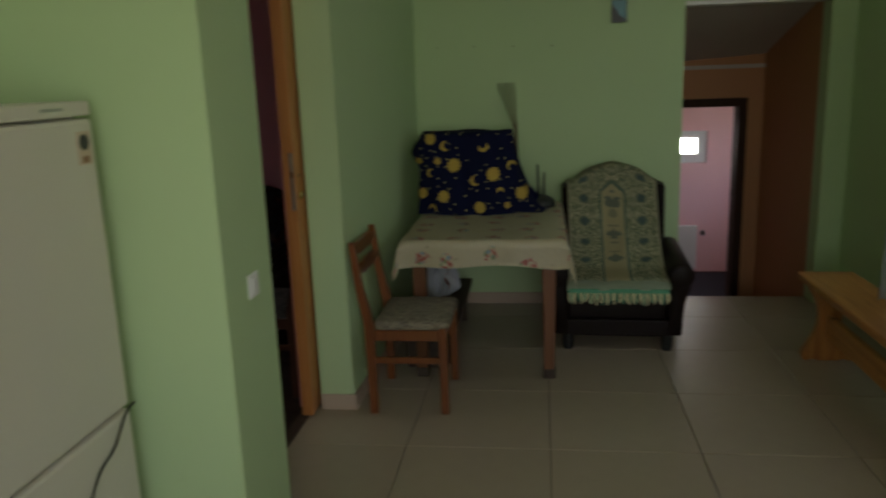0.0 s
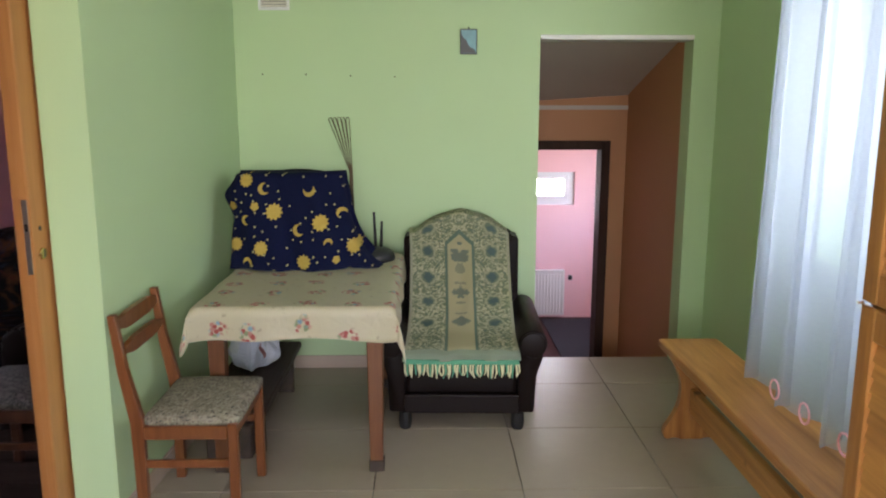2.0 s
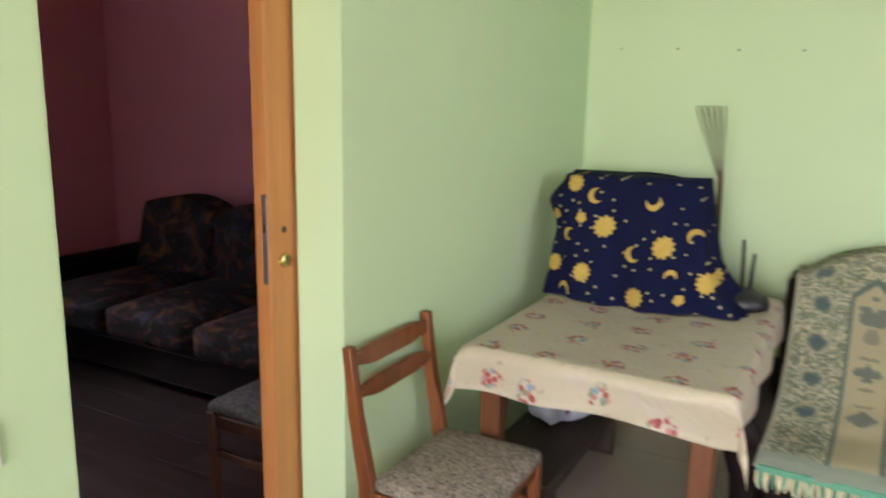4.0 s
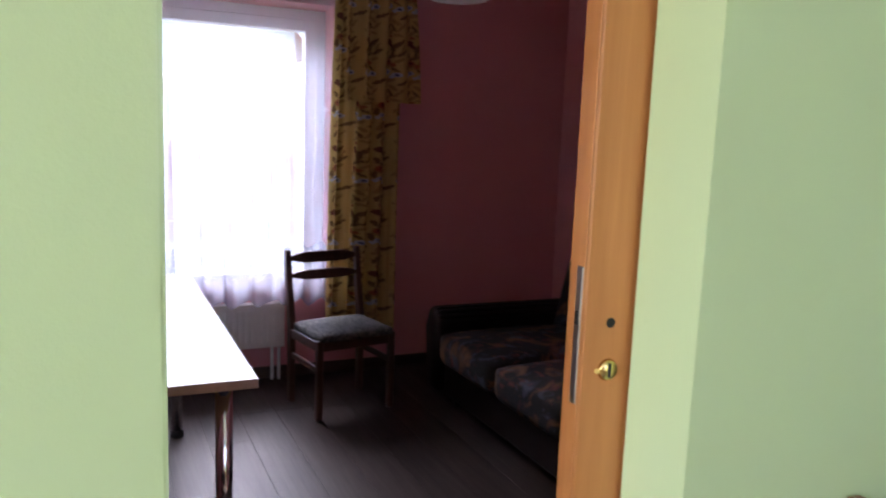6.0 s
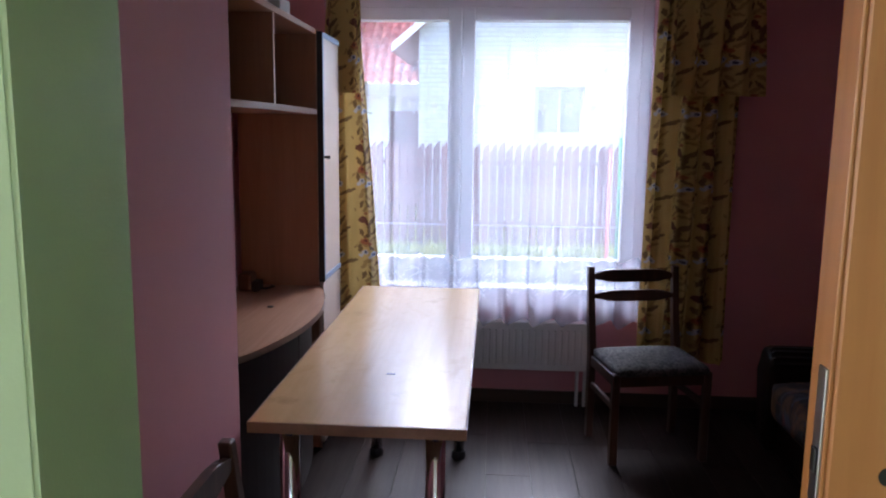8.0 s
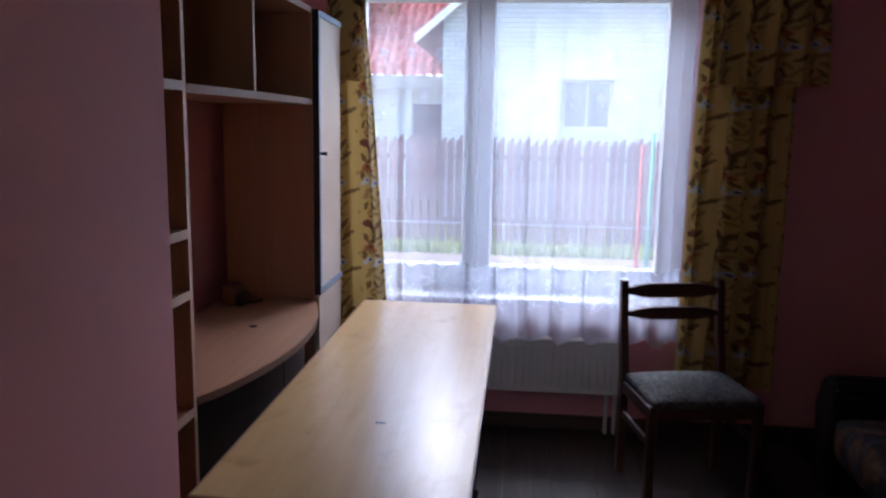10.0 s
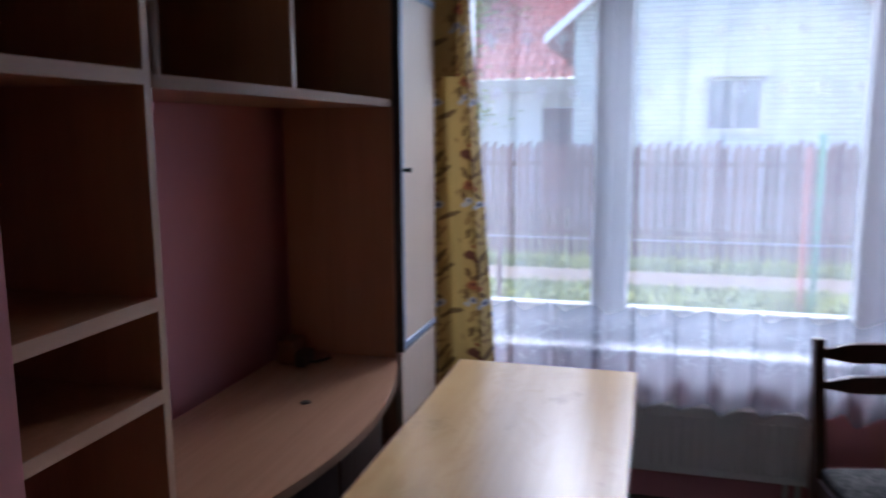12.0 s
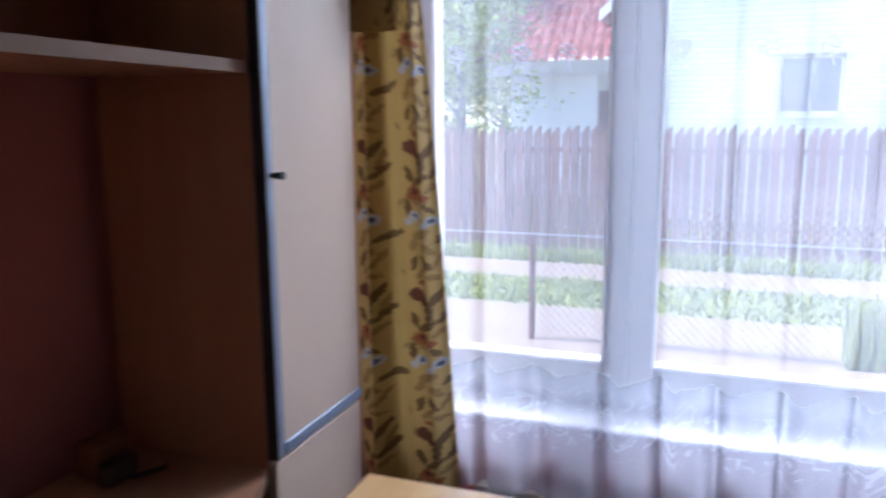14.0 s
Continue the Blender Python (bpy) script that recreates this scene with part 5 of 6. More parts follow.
def shelving():
    YB, YF = 1.925, 2.273
    # open bookshelf column
    s = thing("bookshelf", (-2.375, 2.09, 0), "open brown bookshelf column without a back panel", "bookshelf")
    ox, oy = -2.375, 2.09

    def pb(x0, x1, y0, y1, z0, z1, bev=0.0):
        return box(x0 - ox, x1 - ox, y0 - oy, y1 - oy, z0, z1, bev)
    part("side_panel", pb(-2.614, -2.598, YB, YF - 0.002, 0, 1.86), CARCASS, s)
    part("side_edge", pb(-2.6145, -2.5975, YF - 0.002, YF, 0, 1.86), EDGE, s, "pale edge band")
    part("side_panel", pb(-2.172, -2.156, YB, YF, 0, 1.86), CARCASS, s)
    for z in (0.06, 0.735, 1.033, 1.183, 1.530, 1.86):
        sh = part("shelf", pb(-2.5975, -2.1725, YB, YF - 0.002, z - 0.02, z), CARCASS, s)
        part("shelf_edge", pb(-2.597, -2.173, YF - 0.002, YF + 0.001, z - 0.021, z + 0.001), EDGE, sh, "pale edge band")
    # wide middle unit with a bowed desk
    m = thing("wall_unit", (-3.164, 2.09, 0), "wide brown wall unit with a bowed desk shelf", "wall unit")
    ox = -3.164
    x0, x1 = -3.716, -2.615

    def bow(y, k):
        n = 22
        return [(x1 + (x0 - x1) * i / n - ox, y - oy + k * math.sin(math.pi * i / n) ** 0.8) for i in range(n + 1)]
    for z, k, mat in ((0.757, 0.115, DESKTOP), (1.526, 0.02, CARCASS)):
        pts = [(x0 - ox, YB - oy), (x1 - ox, YB - oy)] + bow(YF, k)
        d = part("desk" if z < 1 else "shelf", prism(pts, z - 0.02, z), mat, m)
        rim = bow(YF + 0.0012, k)
        strip = bmesh.new()
        a = [strip.verts.new((x, y + 0.001, z - 0.021)) for x, y in rim]
        c = [strip.verts.new((x, y + 0.001, z + 0.0005)) for x, y in rim]
        for i in range(len(a) - 1):
            strip.faces.new((a[i], a[i + 1], c[i + 1], c[i]))
        bmesh.ops.solidify(strip, geom=strip.faces[:], thickness=0.0015)
        part("front_edge", strip, EDGE, d, "pale edge band")
    part("top_board", pb(x0, x1, YB, YF - 0.003, 1.84, 1.86), CARCASS, m)
    part("top_edge", pb(x0, x1, YF - 0.003, YF, 1.839, 1.861), EDGE, m, "pale edge band")
    part("divider", pb(-3.122, -3.106, YB + 0.02, YF - 0.01, 1.5265, 1.84), CARCASS, m)
    part("divider_edge", pb(-3.1225, -3.1055, YF - 0.01, YF - 0.007, 1.5265, 1.84), EDGE, m, "pale edge band")
    part("upper_back", pb(x0, x1, YB, YB + 0.006, 1.5265, 1.84), CARCASS, m)
    n = 10
    for a0, a1 in ((0.0, 0.495), (0.505, 1.0)):
        pts = []
        for i in range(n + 1):
            f = a0 + (a1 - a0) * i / n
            pts.append((x1 + (x0 - x1) * f - ox, YF - 0.045 - oy + 0.095 * math.sin(math.pi * f) ** 0.8))
        pts += [(x, y - 0.016) for x, y in reversed(pts)]
        part("door", prism(pts, 0.07, 0.73), PLINTH_DARK, m, "dark brown bowed cupboard door")
    part("door_gap_strip", pb(-3.170, -3.158, YF + 0.02, YF + 0.047, 0.07, 0.735), EDGE, m)
    part("plinth", pb(x0, x1, YB, YF - 0.06, 0, 0.068), PLINTH_DARK, m)
    part("cable_cap", lathe([(0.014, 0), (0.012, 0.003)], 12, (-3.29 - ox, 2.18 - oy, 0.757)), BLACK, m)
    # tall cupboard
    t = thing("tall_cupboard", (-3.90, 2.09, 0), "tall narrow cupboard with cream doors in blue-grey trim", "cupboard")
    ox = -3.90
    part("body", pb(-4.085, -3.718, YB, YF, 0.0, 1.86, 0.002), CARCASS, t)
    part("side_edge", pb(-3.7345, -3.7175, YF, YF + 0.006, 0, 1.86), EDGE, t)
    up = part("door", pb(-4.083, -3.745, YF + 0.006, YF + 0.022, 0.775, 1.852, 0.002), CREAM_DOOR, t, "cream upper door")
    part("edge_trim", pb(-3.745, -3.718, YF + 0.007, YF + 0.028, 0.775, 1.852, 0.004), ALU, up, "blue-grey aluminium trim")
    part("edge_trim", pb(-4.083, -3.746, YF + 0.0225, YF + 0.028, 0.777, 0.802, 0.002), ALU, up, "blue-grey aluminium trim")
    part("edge_trim", pb(-4.083, -3.746, YF + 0.0225, YF + 0.028, 1.828, 1.852, 0.002), ALU, up, "blue-grey aluminium trim")
    part("door_gap", pb(-3.7172, -3.7155, YF + 0.004, YF + 0.029, 0.775, 1.852), BLACK, t)
    k = part("knob", tube([(-3.738 - ox, YF + 0.028 - oy, 1.323), (-3.738 - ox, YF + 0.052 - oy, 1.323)], [0.005, 0.008], 10), BLACK, up, "small dark knob")
    part("door", pb(-4.083, -3.7185, YF + 0.006, YF + 0.022, 0.03, 0.768, 0.002), CREAM_DOOR, t, "cream lower door")


shelving()
single("white_carton", box(-0.07, 0.07, -0.05, 0.05, 0, 0.06, 0.004), WHITE_PLASTIC, (-3.33, 2.2, 1.8605), "small white carton lying on the wall unit", "carton")


def cable_lump():
    g = thing("plug_adapter", (-3.60, 1.99, 0.7575), "small brown plug block with a short cable on the desk", "plug")
    part("block", box(-0.045, 0.045, -0.03, 0.03, 0, 0.075, 0.012, None, 2), TABLE_WOOD, g)
    part("block", box(-0.02, 0.055, 0.031, 0.065, 0, 0.045, 0.008, None, 2), DARK_WOOD, g)
    part("cable", tube([(0.05, 0.04, 0.02), (0.0, 0.075, 0.006), (-0.05, 0.10, 0.005), (-0.07, 0.085, 0.005)], 0.0045, 6), BLACK, g, "", True)


cable_lump()
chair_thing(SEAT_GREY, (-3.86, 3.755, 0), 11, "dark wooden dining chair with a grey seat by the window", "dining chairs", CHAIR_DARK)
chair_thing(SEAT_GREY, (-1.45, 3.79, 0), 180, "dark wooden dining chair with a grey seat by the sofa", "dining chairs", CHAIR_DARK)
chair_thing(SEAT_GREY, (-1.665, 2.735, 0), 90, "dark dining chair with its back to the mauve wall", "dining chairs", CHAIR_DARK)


def sofa():
    s = thing("sofa", (-2.75, 4.81, 0), "dark figured plush sofa with rounded back cushions and leather arms", "sofa")
    part("base", box(-0.95, 0.95, -0.52, 0.42, 0.05, 0.24, 0.02, None, 2), LEATHER, s)
    for x in (-0.88, 0.88):
        for y in (-0.45, 0.36):
            part("foot", lathe([(0.03, 0), (0.035, 0.05)], 12, (x, y, 0)), BLACK, s)
    for i in range(3):
        a = -0.93 + i * 0.62
        part("seat_cushion", cushion(a + 0.004, a + 0.616, -0.58, 0.22, 0.24, 0.415, 0.03, 8, 0.05), PLUSH, s, "", True)
        out = []
        for k in range(17):
            x = a + 0.004 + 0.612 * k / 16
            out.append((x, 0.745 + 0.105 * math.sin(math.pi * (0.08 + 0.84 * k / 16)) ** 0.7))
        bk = slab([(a + 0.004, 0.38)] + out + [(a + 0.616, 0.38)], "y", 0.13, 0.33, 0.04)
        for v in bk.verts:
            v.co.y += 0.22 * (v.co.z - 0.4)
        part("back_cushion", bk, PLUSH, s, "", True)
    part("back_frame", box(-0.96, 0.96, 0.44, 0.52, 0.05, 0.62, 0.03, None, 2), LEATHER, s)
    for sx in (-1, 1):
        prof = [(sx * 0.955, 0.06), (sx * 1.10, 0.06), (sx * 1.10, 0.40)]
        for k in range(9):
            a = radians(0 + 180 * k / 8)
            prof.append((sx * (1.035 + 0.085 * math.cos(a)), 0.45 + 0.075 * math.sin(a)))
        prof.append((sx * 0.955, 0.40))
        part("arm", slab(prof, "y", -0.56, 0.42, 0.025), LEATHER, s, "", True)


sofa()


def radiator(at, w, h, name_label, turn=0.0):
    """Panel radiator whose front faces +x in its own axes; y runs along it."""
    r = thing("radiator", at, name_label, "radiator", "", turn)
    part("panel", box(-0.03, -0.018, 0, w, 0, h, 0.003), ENAMEL, r)
    n = int(w / 0.0333)
    b = bmesh.new()
    for k in range(n):
        y = (k + 0.5) * w / n
        join(b, box(-0.019, -0.009, y - 0.008, y + 0.008, 0.03, h - 0.03, 0.004))
    part("ribs", b, ENAMEL, r)
    g = box(-0.075, -0.008, 0, w, h, h + 0.012, 0.002)
    part("top_grille", g, ENAMEL, r)
    part("side_cover", box(-0.075, -0.01, w, w + 0.004, 0, h + 0.01, 0.001), ENAMEL, r)
    part("rear_panel", box(-0.075, -0.063, 0, w, 0, h, 0.003), ENAMEL, r)
    return r


radiator((-4.33, 2.5, 0.20), 1.06, 0.25, "white panel radiator under the window")
for y in (3.50, 3.54):
    single("heating_pipe", tube([(0, 0, 0), (0, 0, 0.24)], 0.009, 10), ENAMEL, (-4.38, y, 0), "thin white heating pipe rising from the floor", "pipe", "heating pipes")
radiator((1.09, 9.02, -0.76), 0.58, 0.50, "white panel radiator on the pink wall", -90)
single("radiator_valve", lathe([(0.02, 0), (0.025, 0.02), (0.02, 0.05)], 12), BLACK, (1.74, 9.06, -0.36), "small dark valve beside the radiator", "valve")
single("slate_rug", box(-0.3, 0.3, -1.0, 0.9, 0, 0.012, 0.004), RUG_SLATE, (1.72, 8.1, -0.7995), "dark slate-coloured rug on the red carpet", "rug")

tu = thing("tulle_curtain", (-4.31, 3.05, 0.44), "white tulle curtain with embroidered flowers over the window", "curtain")
part("cloth", folds_sheet(-0.86, 0.80, 0.0, 1.95, 0.0, 0.020, 12, 8, 190, 30, 0.0, 0.05), TULLE, tu, "", True)
random.seed(21)
for row, z in ((0, 1.307), (1, 1.125)):
    for k in range(12):
        y = -0.74 + k * 0.128 + 0.05 * row + random.uniform(-0.02, 0.02)
        b = bmesh.new()
        for p in range(5):
            a = math.tau * p / 5
            tube([(0.03, y + 0.013 * math.cos(a) + 0.008 * math.cos(q * math.tau / 8), z + 0.013 * math.sin(a) + 0.008 * math.sin(q * math.tau / 8)) for q in range(8)], 0.0016, 4, True, b)
        tube([(0.03, y, z - 0.018), (0.03, y + 0.008, z - 0.042)], 0.0015, 4, False, b)
        part("embroidered_flower", b, FLOWER_THREAD, tu)


def drape(name, at, y0, y1, z1, folds, seed, flare, label, jabot, lean, width):
    c = thing(name, at, label, "curtain", "flowered drapes")
    cloth = folds_sheet(y0, y1, 0, z1, 0.0, 0.036, folds, seed, 110, 26, flare, 0.0, width)
    for v in cloth.verts:
        v.co.y += lean * (1 - v.co.z / z1)
    part("cloth", cloth, DRAPE, c, "", True)
    part("heading", folds_sheet(y0, y1, z1 - 0.07, z1 + 0.02, 0.012, 0.028, folds * 2, seed + 2, 90, 3, 0.0, 0.0, width), DRAPE, c, "gathered heading", True)
    if not jabot:
        return c
    j0, j1 = jabot
    q = folds_sheet(j0, j1, z1 - 0.78, z1, 0.06, 0.018, folds * 0.8, seed + 1, 90, 14, 0.25, 0.0, width)
    part("valance_tail", q, DRAPE, c, "shorter flowered valance tail", True)
    return c


drape("drape", (-4.25, 4.03, 0.30), -0.205, 0.20, 2.1, 5, 31, 0.10, "mustard flowered drape gathered beside the window", (-0.16, 0.21), -0.035, 0.56)
drape("drape", (-4.25, 2.315, 0.30), -0.102, 0.012, 2.1, 1.6, 37, 1.5, "mustard flowered drape hanging beside the tall cupboard", (-0.10, 0.055), 0.085, 0.27)
single("curtain_rail", box(-0.03, 0.03, -1.25, 1.25, 0, 0.03, 0.004), PVC, (-4.27, 3.1, 2.42), "plain white curtain rail over the window", "curtain rail")


def outlet(x):
    o = thing("wall_outlet", (x, NW, 0.91), "white double wall socket on the mauve wall", "socket")
    part("plate", box(-0.075, 0.075, -0.01, 0, -0.04, 0.04, 0.004), WHITE_PLASTIC, o)
    for s in (-0.036, 0.036):
        part("socket_well", tube([(s, -0.009, 0), (s, -0.0115, 0)], 0.02, 16), WHITE_PLASTIC, o)


outlet(-2.80)


def ceiling_lamp():
    p = thing("pendant_lamp", (-2.55, 3.75, CEIL - 0.31), "white glass bowl pendant lamp", "lamp")
    part("cord", tube([(0, 0, 0.31), (0, 0, -0.18)], 0.004, 6), WHITE_PLASTIC, p)
    part("shade", lathe([(0.01, -0.33), (0.10, -0.325), (0.17, -0.29), (0.19, -0.25), (0.185, -0.245), (0.16, -0.28), (0.09, -0.31), (0.02, -0.2), (0.02, -0.17)], 28), WHITE_PLASTIC, p, "", True)


ceiling_lamp()

# ---- outdoors ----
GZ = -0.55
b = box(-160, -4.79, -120, 130, GZ - 0.4, GZ)
box(2.7, 160, -120, 130, GZ - 0.4, GZ, 0, b)
box(-4.79, 2.7, -120, -1.66, GZ - 0.4, GZ, 0, b)
box(-4.79, 2.7, 9.42, 130, GZ - 0.4, GZ, 0, b)
setting("ground", b, GRASS_GROUND, "spring grass verge", "ground")
setting("path", box(-12.55, -11.55, -60, 70, GZ, GZ + 0.012), PATH_DIRT, "pale dirt footpath", "path")
setting("road", box(-10.2, -8.2, -60, 70, GZ, GZ + 0.012), PATH_DIRT, "pale dirt track", "road")
setting("house_facade", box(-4.80, -4.784, 1.0, 2.17, GZ, 3.0), FACADE, "grey rendered outer wall", "wall")


def blades(name, x0, x1, y0, y1, count, h, seed, label):
    rnd = np.random.default_rng(seed)
    verts, faces = [], []
    for _ in range(count):
        x, y, a = rnd.uniform(x0, x1), rnd.uniform(y0, y1), rnd.uniform(0, 6.28)
        s, hh = rnd.uniform(0.012, 0.03), h * rnd.uniform(0.4, 1.2)
        dx, dy = math.cos(a) * s, math.sin(a) * s
        i = len(verts)
        verts += [(x - dx, y - dy, GZ), (x + dx, y + dy, GZ), (x + dy * 2, y - dx * 2, GZ + hh)]
        faces.append((i, i + 1, i + 2))
    me = bpy.data.meshes.new(name)
    me.from_pydata(verts, [], faces)
    me.materials.append(BLADES)
    return tagged(new(name, me), label, "grass", "", "stuff")


blades("grass", -11.5, -10.2, -6, 14, 9000, 0.10, 1, "short spring grass between the tracks")
blades("grass", -13.0, -12.5, -8, 16, 7000, 0.22, 2, "taller grass along the fence foot")
blades("weeds", -9.3, -8.9, 4.05, 4.45, 260, 0.5, 5, "fresh green weeds at the foot of the fence posts")


def picket_fence():
    f = thing("picket_fence", (-13.1, 3.0, GZ), "dark brown picket fence with slanted board tops", "fence")
    rnd = random.Random(5)
    boards = []
    for k in range(3):
        w, h = 0.114, 1.80
        boards.append(slab([(-w / 2, 0.10), (w / 2, 0.10), (w / 2, h), (w * (0.30 - 0.05 * k), h), (-w / 2, h - 0.13 + 0.02 * k)], "x", -0.011, 0.011))
    meshes = []
    for bm in boards:
        me = bpy.data.meshes.new("board")
        bmesh.ops.recalc_face_normals(bm, faces=bm.faces[:])
        bm.to_mesh(me)
        bm.free()
        me.materials.append(FENCE_WOOD)
        meshes.append(me)
    y = -13.0
    while y < 16:
        o = new("board", rnd.choice(meshes))
        o.parent = f
        o.matrix_basis = pose(0.03 + rnd.uniform(-0.004, 0.004), y, rnd.uniform(-0.02, 0.03), rnd.uniform(-0.3, 0.3), 0, 0)
        y += 0.132 + rnd.uniform(-0.004, 0.005)
    for z in (0.45, 1.45):
        part("rail", box(-0.05, 0.0, -13, 16, z, z + 0.07), FENCE_WOOD, f)
    y = -12.5
    while y < 16:
        part("post", box(-0.13, -0.05, y - 0.04, y + 0.04, 0, 1.72), FENCE_WOOD, f)
        y += 2.4


picket_fence()


def wire_fence():
    """Nearer chain-link fence with steel posts and a top wire."""
    f = thing("wire_fence", (-9.0, 3.0, GZ), "chain-link fence with a red and a green post", "fence")
    b = bmesh.new()
    y0, y1, h, p = -1.4, 2.3, 1.35, 0.075
    span = y1 - y0 + h
    k = 0.0
    verts_paths = []
    while k < span:
        a0, a1 = y0 - h + k, y0 + k
        for s in (1, -1):
            lo, hi = (a0, a1) if s > 0 else (a1, a0)
            t0, t1 = 0.0, 1.0
            ys = sorted(((y0 - lo) / (hi - lo), (y1 - lo) / (hi - lo)))
            t0, t1 = max(t0, ys[0]), min(t1, ys[1])
            if t1 > t0:
                verts_paths.append(((0, lo + (hi - lo) * t0, 0.05 + h * t0), (0, lo + (hi - lo) * t1, 0.05 + h * t1)))
        k += p
    for a, c in verts_paths:
        tube([a, c], 0.0024, 3, False, b)
    part("mesh", b, WIRE, f)
    part("top_wire", tube([(0, y0 - 3, 0.95), (0, y1, 0.95)], 0.008, 6), WIRE, f)
    part("post", tube([(0.02, 1.31, -0.3), (0.02, 1.31, 1.82)], 0.021, 10), RED_PAINT, f, "red post")
    part("post", tube([(-0.06, 1.43, -0.3), (-0.06, 1.43, 1.94)], 0.022, 10), GREEN_PAINT, f, "green post")
    part("post", tube([(0.02, -1.45, -0.3), (0.02, -1.45, 0.95)], 0.028, 10), FENCE_WOOD, f, "rusty brown post")
    return f


wire_fence()


def white_house():
    X = -17.5
    h = thing("white_brick_house", (X, 5.0, GZ), "white silicate brick house with a gabled end", "house")
    y0, y1 = 1.35 - 5, 6.75 - 5
    wy0, wy1, wz0, wz1 = 3.9 - 5, 4.96 - 5, 1.37 - GZ, 2.42 - GZ
    eave, ridge = 4.15, 6.4
    mid = (y0 + y1) / 2
    b = box(-0.3, 0, y0, wy0, 0, eave)
    box(-0.3, 0, wy1, y1, 0, eave, 0, b)
    box(-0.3, 0, wy0, wy1, 0, wz0, 0, b)
    box(-0.3, 0, wy0, wy1, wz1, eave, 0, b)
    join(b, slab([(y0, eave), (y1, eave), (mid, ridge)], "x", -0.3, 0))
    box(-8, -0.3, y0, y0 + 0.3, 0, eave, 0, b)
    box(-8, -0.3, y1 - 0.3, y1, 0, eave, 0, b)
    part("wall", b, BRICK, h)
    w = part("window", box(-0.16, -0.10, wy0, wy0 + 0.07, wz0, wz1), FACADE, h)
    for q in ((wy1 - 0.07, wy1, wz0, wz1), (wy0, wy1, wz0, wz0 + 0.07), (wy0, wy1, wz1 - 0.07, wz1), ((wy0 + wy1) / 2 - 0.025, (wy0 + wy1) / 2 + 0.025, wz0, wz1)):
        part("window_bar", box(-0.15, -0.09, *q), FACADE, w)
    part("pane", box(-0.14, -0.13, wy0, wy1, wz0, wz1), HOUSE_GLASS, w)
    part("lintel", box(0.0, 0.015, wy0 - 0.12, wy1 + 0.12, wz1, wz1 + 0.1), FACADE, h)
    part("sill", box(0.0, 0.05, wy0 - 0.05, wy1 + 0.05, wz0 - 0.05, wz0), FACADE, h)
    for s, ya in ((-1, y0 - 0.57), (1, y1 + 0.57)):
        k = (ridge - eave) / (mid - y0)
        za = eave - 0.57 * k
        pts = [(ya, za), (mid, ridge), (mid, ridge + 0.16), (ya, za + 0.16)]
        part("roof", slab(pts, "x", -8, 0.2), ROOF_RED, h, "red roof slope")
        part("verge_board", slab([(ya, za - 0.02), (mid, ridge - 0.02), (mid, ridge + 0.17), (ya, za + 0.17)], "x", 0.2, 0.23), PVC, h, "white verge board")


white_house()


def red_roof_house():
    """Lower house behind with a wavy red metal-tile roof."""
    h = thing("red_roof_house", (-21.0, -0.9, GZ), "pale house with a red metal-tile roof", "house")
    part("wall", box(-5, 0, -1.0, 2.9, 0, 3.05), FACADE, h)
    part("panel", box(0, 0.03, -0.95, 1.1, 0.4, 3.04), PVC, h, "white wall panel")
    part("door", box(0, 0.03, 1.15, 2.0, 0, 2.5), FENCE_WOOD, h, "brown door")

    def shape(u, v):
        y = -1.8 + 5.0 * u
        step = v * 9
        lift = 0.14 * (step - int(step) if v < 1 else 1)
        return (0.55 - 3.4 * v, y, 3.15 + 2.9 * v + 0.085 * abs(math.sin(y * math.pi / 0.25)) - lift)
    part("roof", sheet(shape, 176, 54, 0.02), ROOF_RED, h, "wavy red metal-tile roof")
    part("eave_board", box(0.42, 0.50, -1.75, 3.15, 2.86, 3.185), FACADE, h, "pale eave board")


red_roof_house()


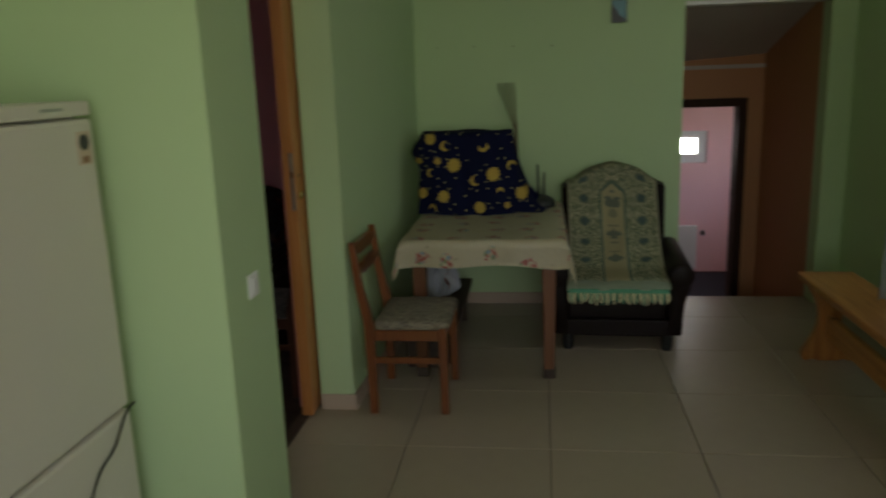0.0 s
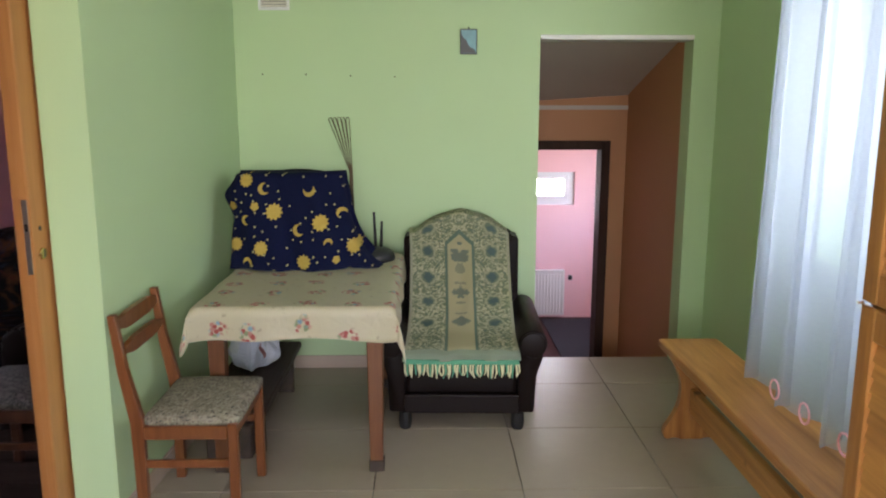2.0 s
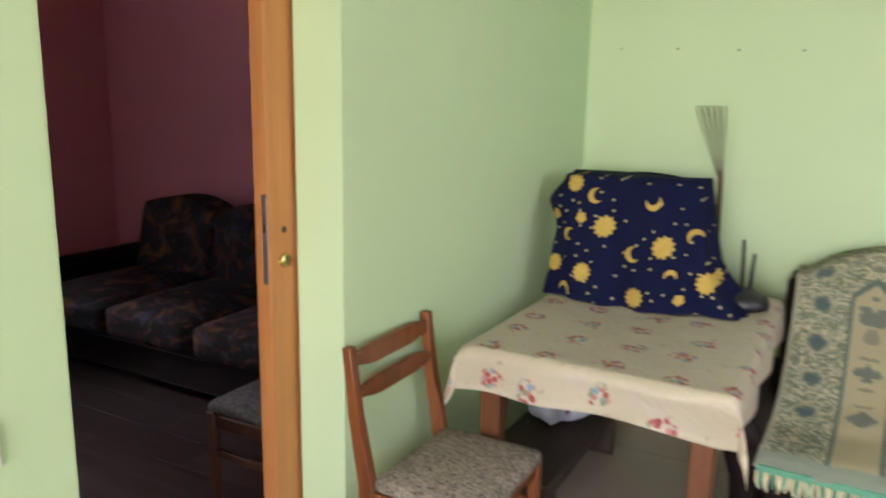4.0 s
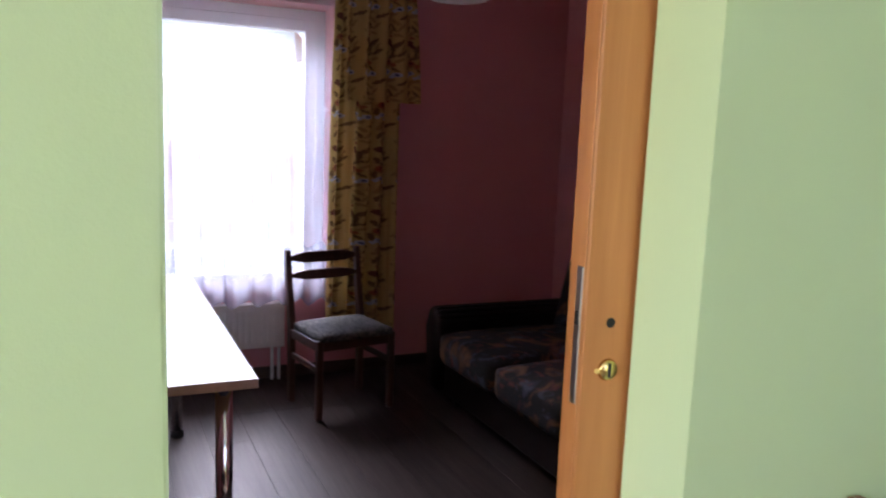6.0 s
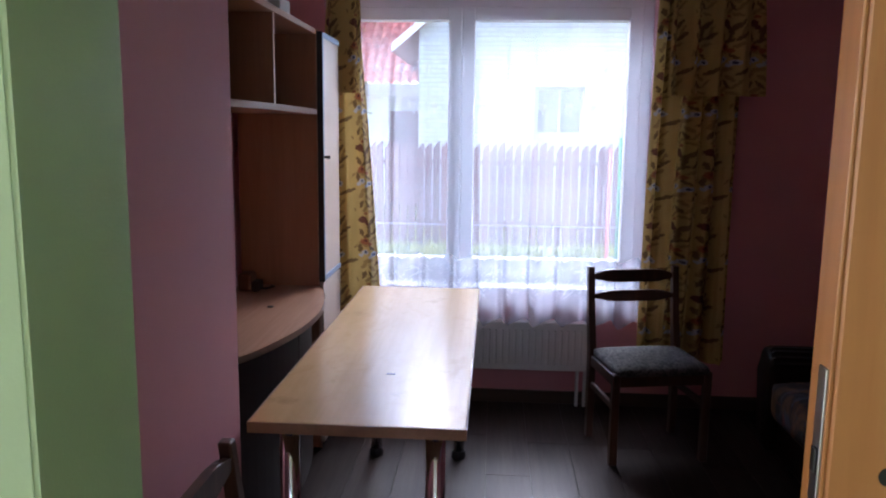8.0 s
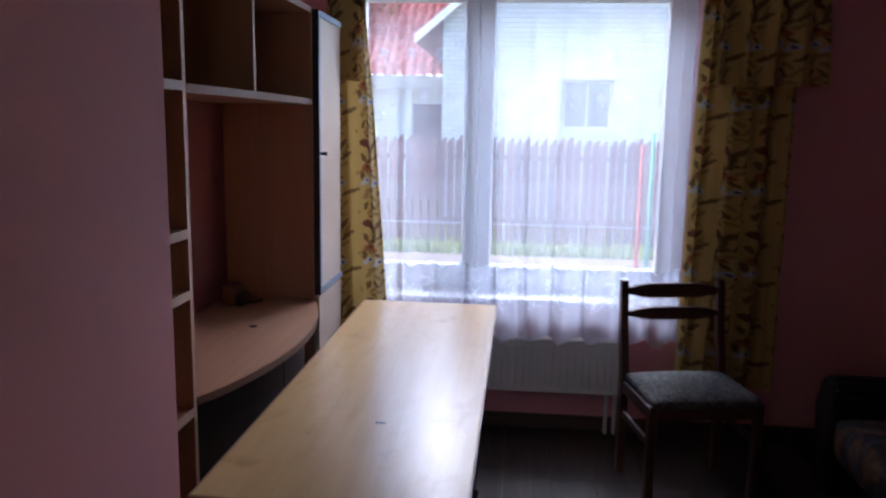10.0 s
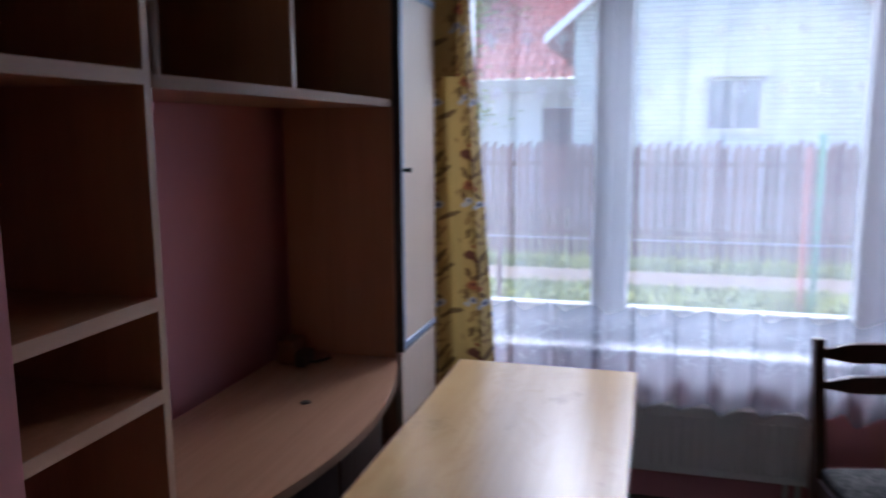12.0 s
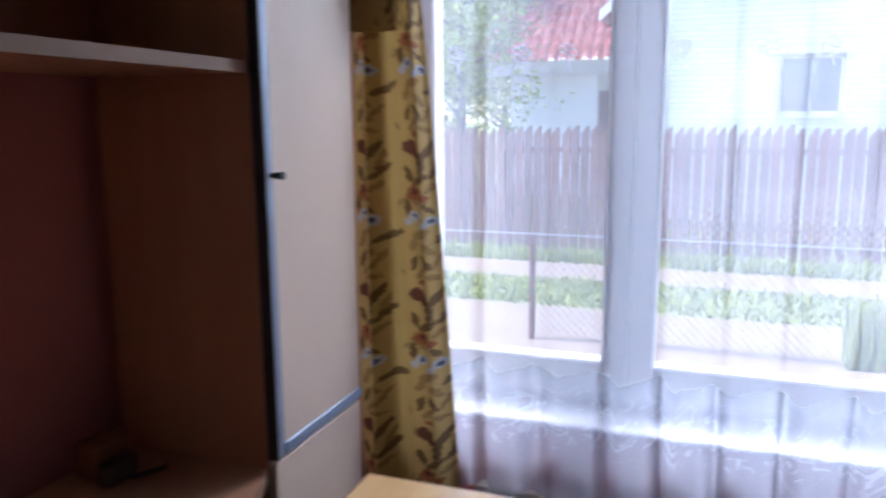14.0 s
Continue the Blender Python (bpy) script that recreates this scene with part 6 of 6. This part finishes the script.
def tree(at, height, seed, name_label):
    rnd = random.Random(seed)
    t = thing("tree", at, name_label, "tree")
    part("trunk", tube([(0, 0, 0), (0.05, 0.03, height * 0.25), (-0.04, 0.05, height * 0.55), (0.02, 0, height * 0.9)], [0.13, 0.10, 0.06, 0.015], 8), BARK, t, "", True)
    tips = []
    b = bmesh.new()
    for k in range(34):
        z = height * rnd.uniform(0.22, 0.85)
        a, ln = rnd.uniform(0, 6.28), height * rnd.uniform(0.14, 0.34)
        p0 = Vector((0, 0, z))
        p1 = p0 + Vector((math.cos(a) * ln * 0.5, math.sin(a) * ln * 0.5, ln * 0.3))
        p2 = p0 + Vector((math.cos(a + 0.3) * ln, math.sin(a + 0.3) * ln, ln * 0.75))
        tube([p0, p1, p2], [0.03, 0.018, 0.005], 5, False, b)
        tips += [p1.lerp(p2, q) for q in (0.1, 0.4, 0.7, 1.0)]
    part("limbs", b, BARK, t)
    verts, faces = [], []
    for p in tips:
        for _ in range(60):
            c = p + Vector((rnd.gauss(0, 0.26), rnd.gauss(0, 0.26), rnd.gauss(0, 0.22)))
            d = Vector((rnd.gauss(0, 1), rnd.gauss(0, 1), rnd.gauss(0, 1))).normalized()
            e = d.orthogonal().normalized()
            s = rnd.uniform(0.05, 0.09)
            i = len(verts)
            verts += [tuple(c - d * s), tuple(c + e * s * 0.5), tuple(c + d * s), tuple(c - e * s * 0.5)]
            faces.append((i, i + 1, i + 2, i + 3))
    me = bpy.data.meshes.new("crown")
    me.from_pydata(verts, [], faces)
    me.materials.append(LEAVES)
    o = new("crown", me)
    o.parent = t
    tagged(o, "", "", "", "stuff")


tree((-17.2, -1.9, GZ), 6.0, 3, "young tree in sparse spring leaf behind the fence")
tree((-18.6, -3.6, GZ), 7.0, 4, "young tree in sparse spring leaf behind the fence")
tree((-24.0, -4.3, GZ), 8.0, 9, "tree in sparse spring leaf behind the houses")
tree((-23.0, -2.6, GZ), 6.5, 12, "tree in sparse spring leaf behind the houses")
tree((-26.0, 0.6, GZ), 8.5, 6, "tree in sparse spring leaf behind the houses")
tree((-20.0, -6.2, GZ), 7.5, 7, "young tree in sparse spring leaf behind the fence")

# ---- floor pieces ----
PX, PY = 0.605, 0.598
for i in range(-4, 4):
    for j in range(-8, 4):
        x0, y0 = -0.05 + PX * i, 3.105 + PY * j
        a0, a1, c0, c1 = max(x0 + 0.002, -2.018), min(x0 + PX - 0.002, 1.798), max(y0 + 0.002, -1.498), min(y0 + PY - 0.002, 5.355)
        if a1 - a0 < 0.03 or c1 - c0 < 0.03:
            continue
        if c0 > 2.3:
            a0 = max(a0, -1.163)
        if a1 - a0 < 0.03:
            continue
        bm = box(a0 - (a0 + a1) / 2, a1 - (a0 + a1) / 2, c0 - (c0 + c1) / 2, c1 - (c0 + c1) / 2, -0.008, 0.0, 0.0015)
        o = part("tile", bm, TILE, floor)
        o.matrix_basis = pose((a0 + a1) / 2, (c0 + c1) / 2, 0)

rnd = random.Random(2)
y = 1.70
while y < 5.3:
    x = -4.42 - rnd.uniform(0, 1.2)
    w = min(0.19, NW - y)
    while x < -1.22:
        a0, a1 = max(x, -4.42), min(x + 1.28, -1.217)
        if a1 - a0 > 0.05:
            bm = box((a0 - a1) / 2 + 0.0006, (a1 - a0) / 2 - 0.0006, -w / 2 + 0.0006, w / 2 - 0.0006, -0.006, 0.0, 0.0004)
            part("plank", bm, LAMINATE, floor_dark).matrix_basis = pose((a0 + a1) / 2, y + w / 2, 0)
        x += 1.28
    y += 0.19
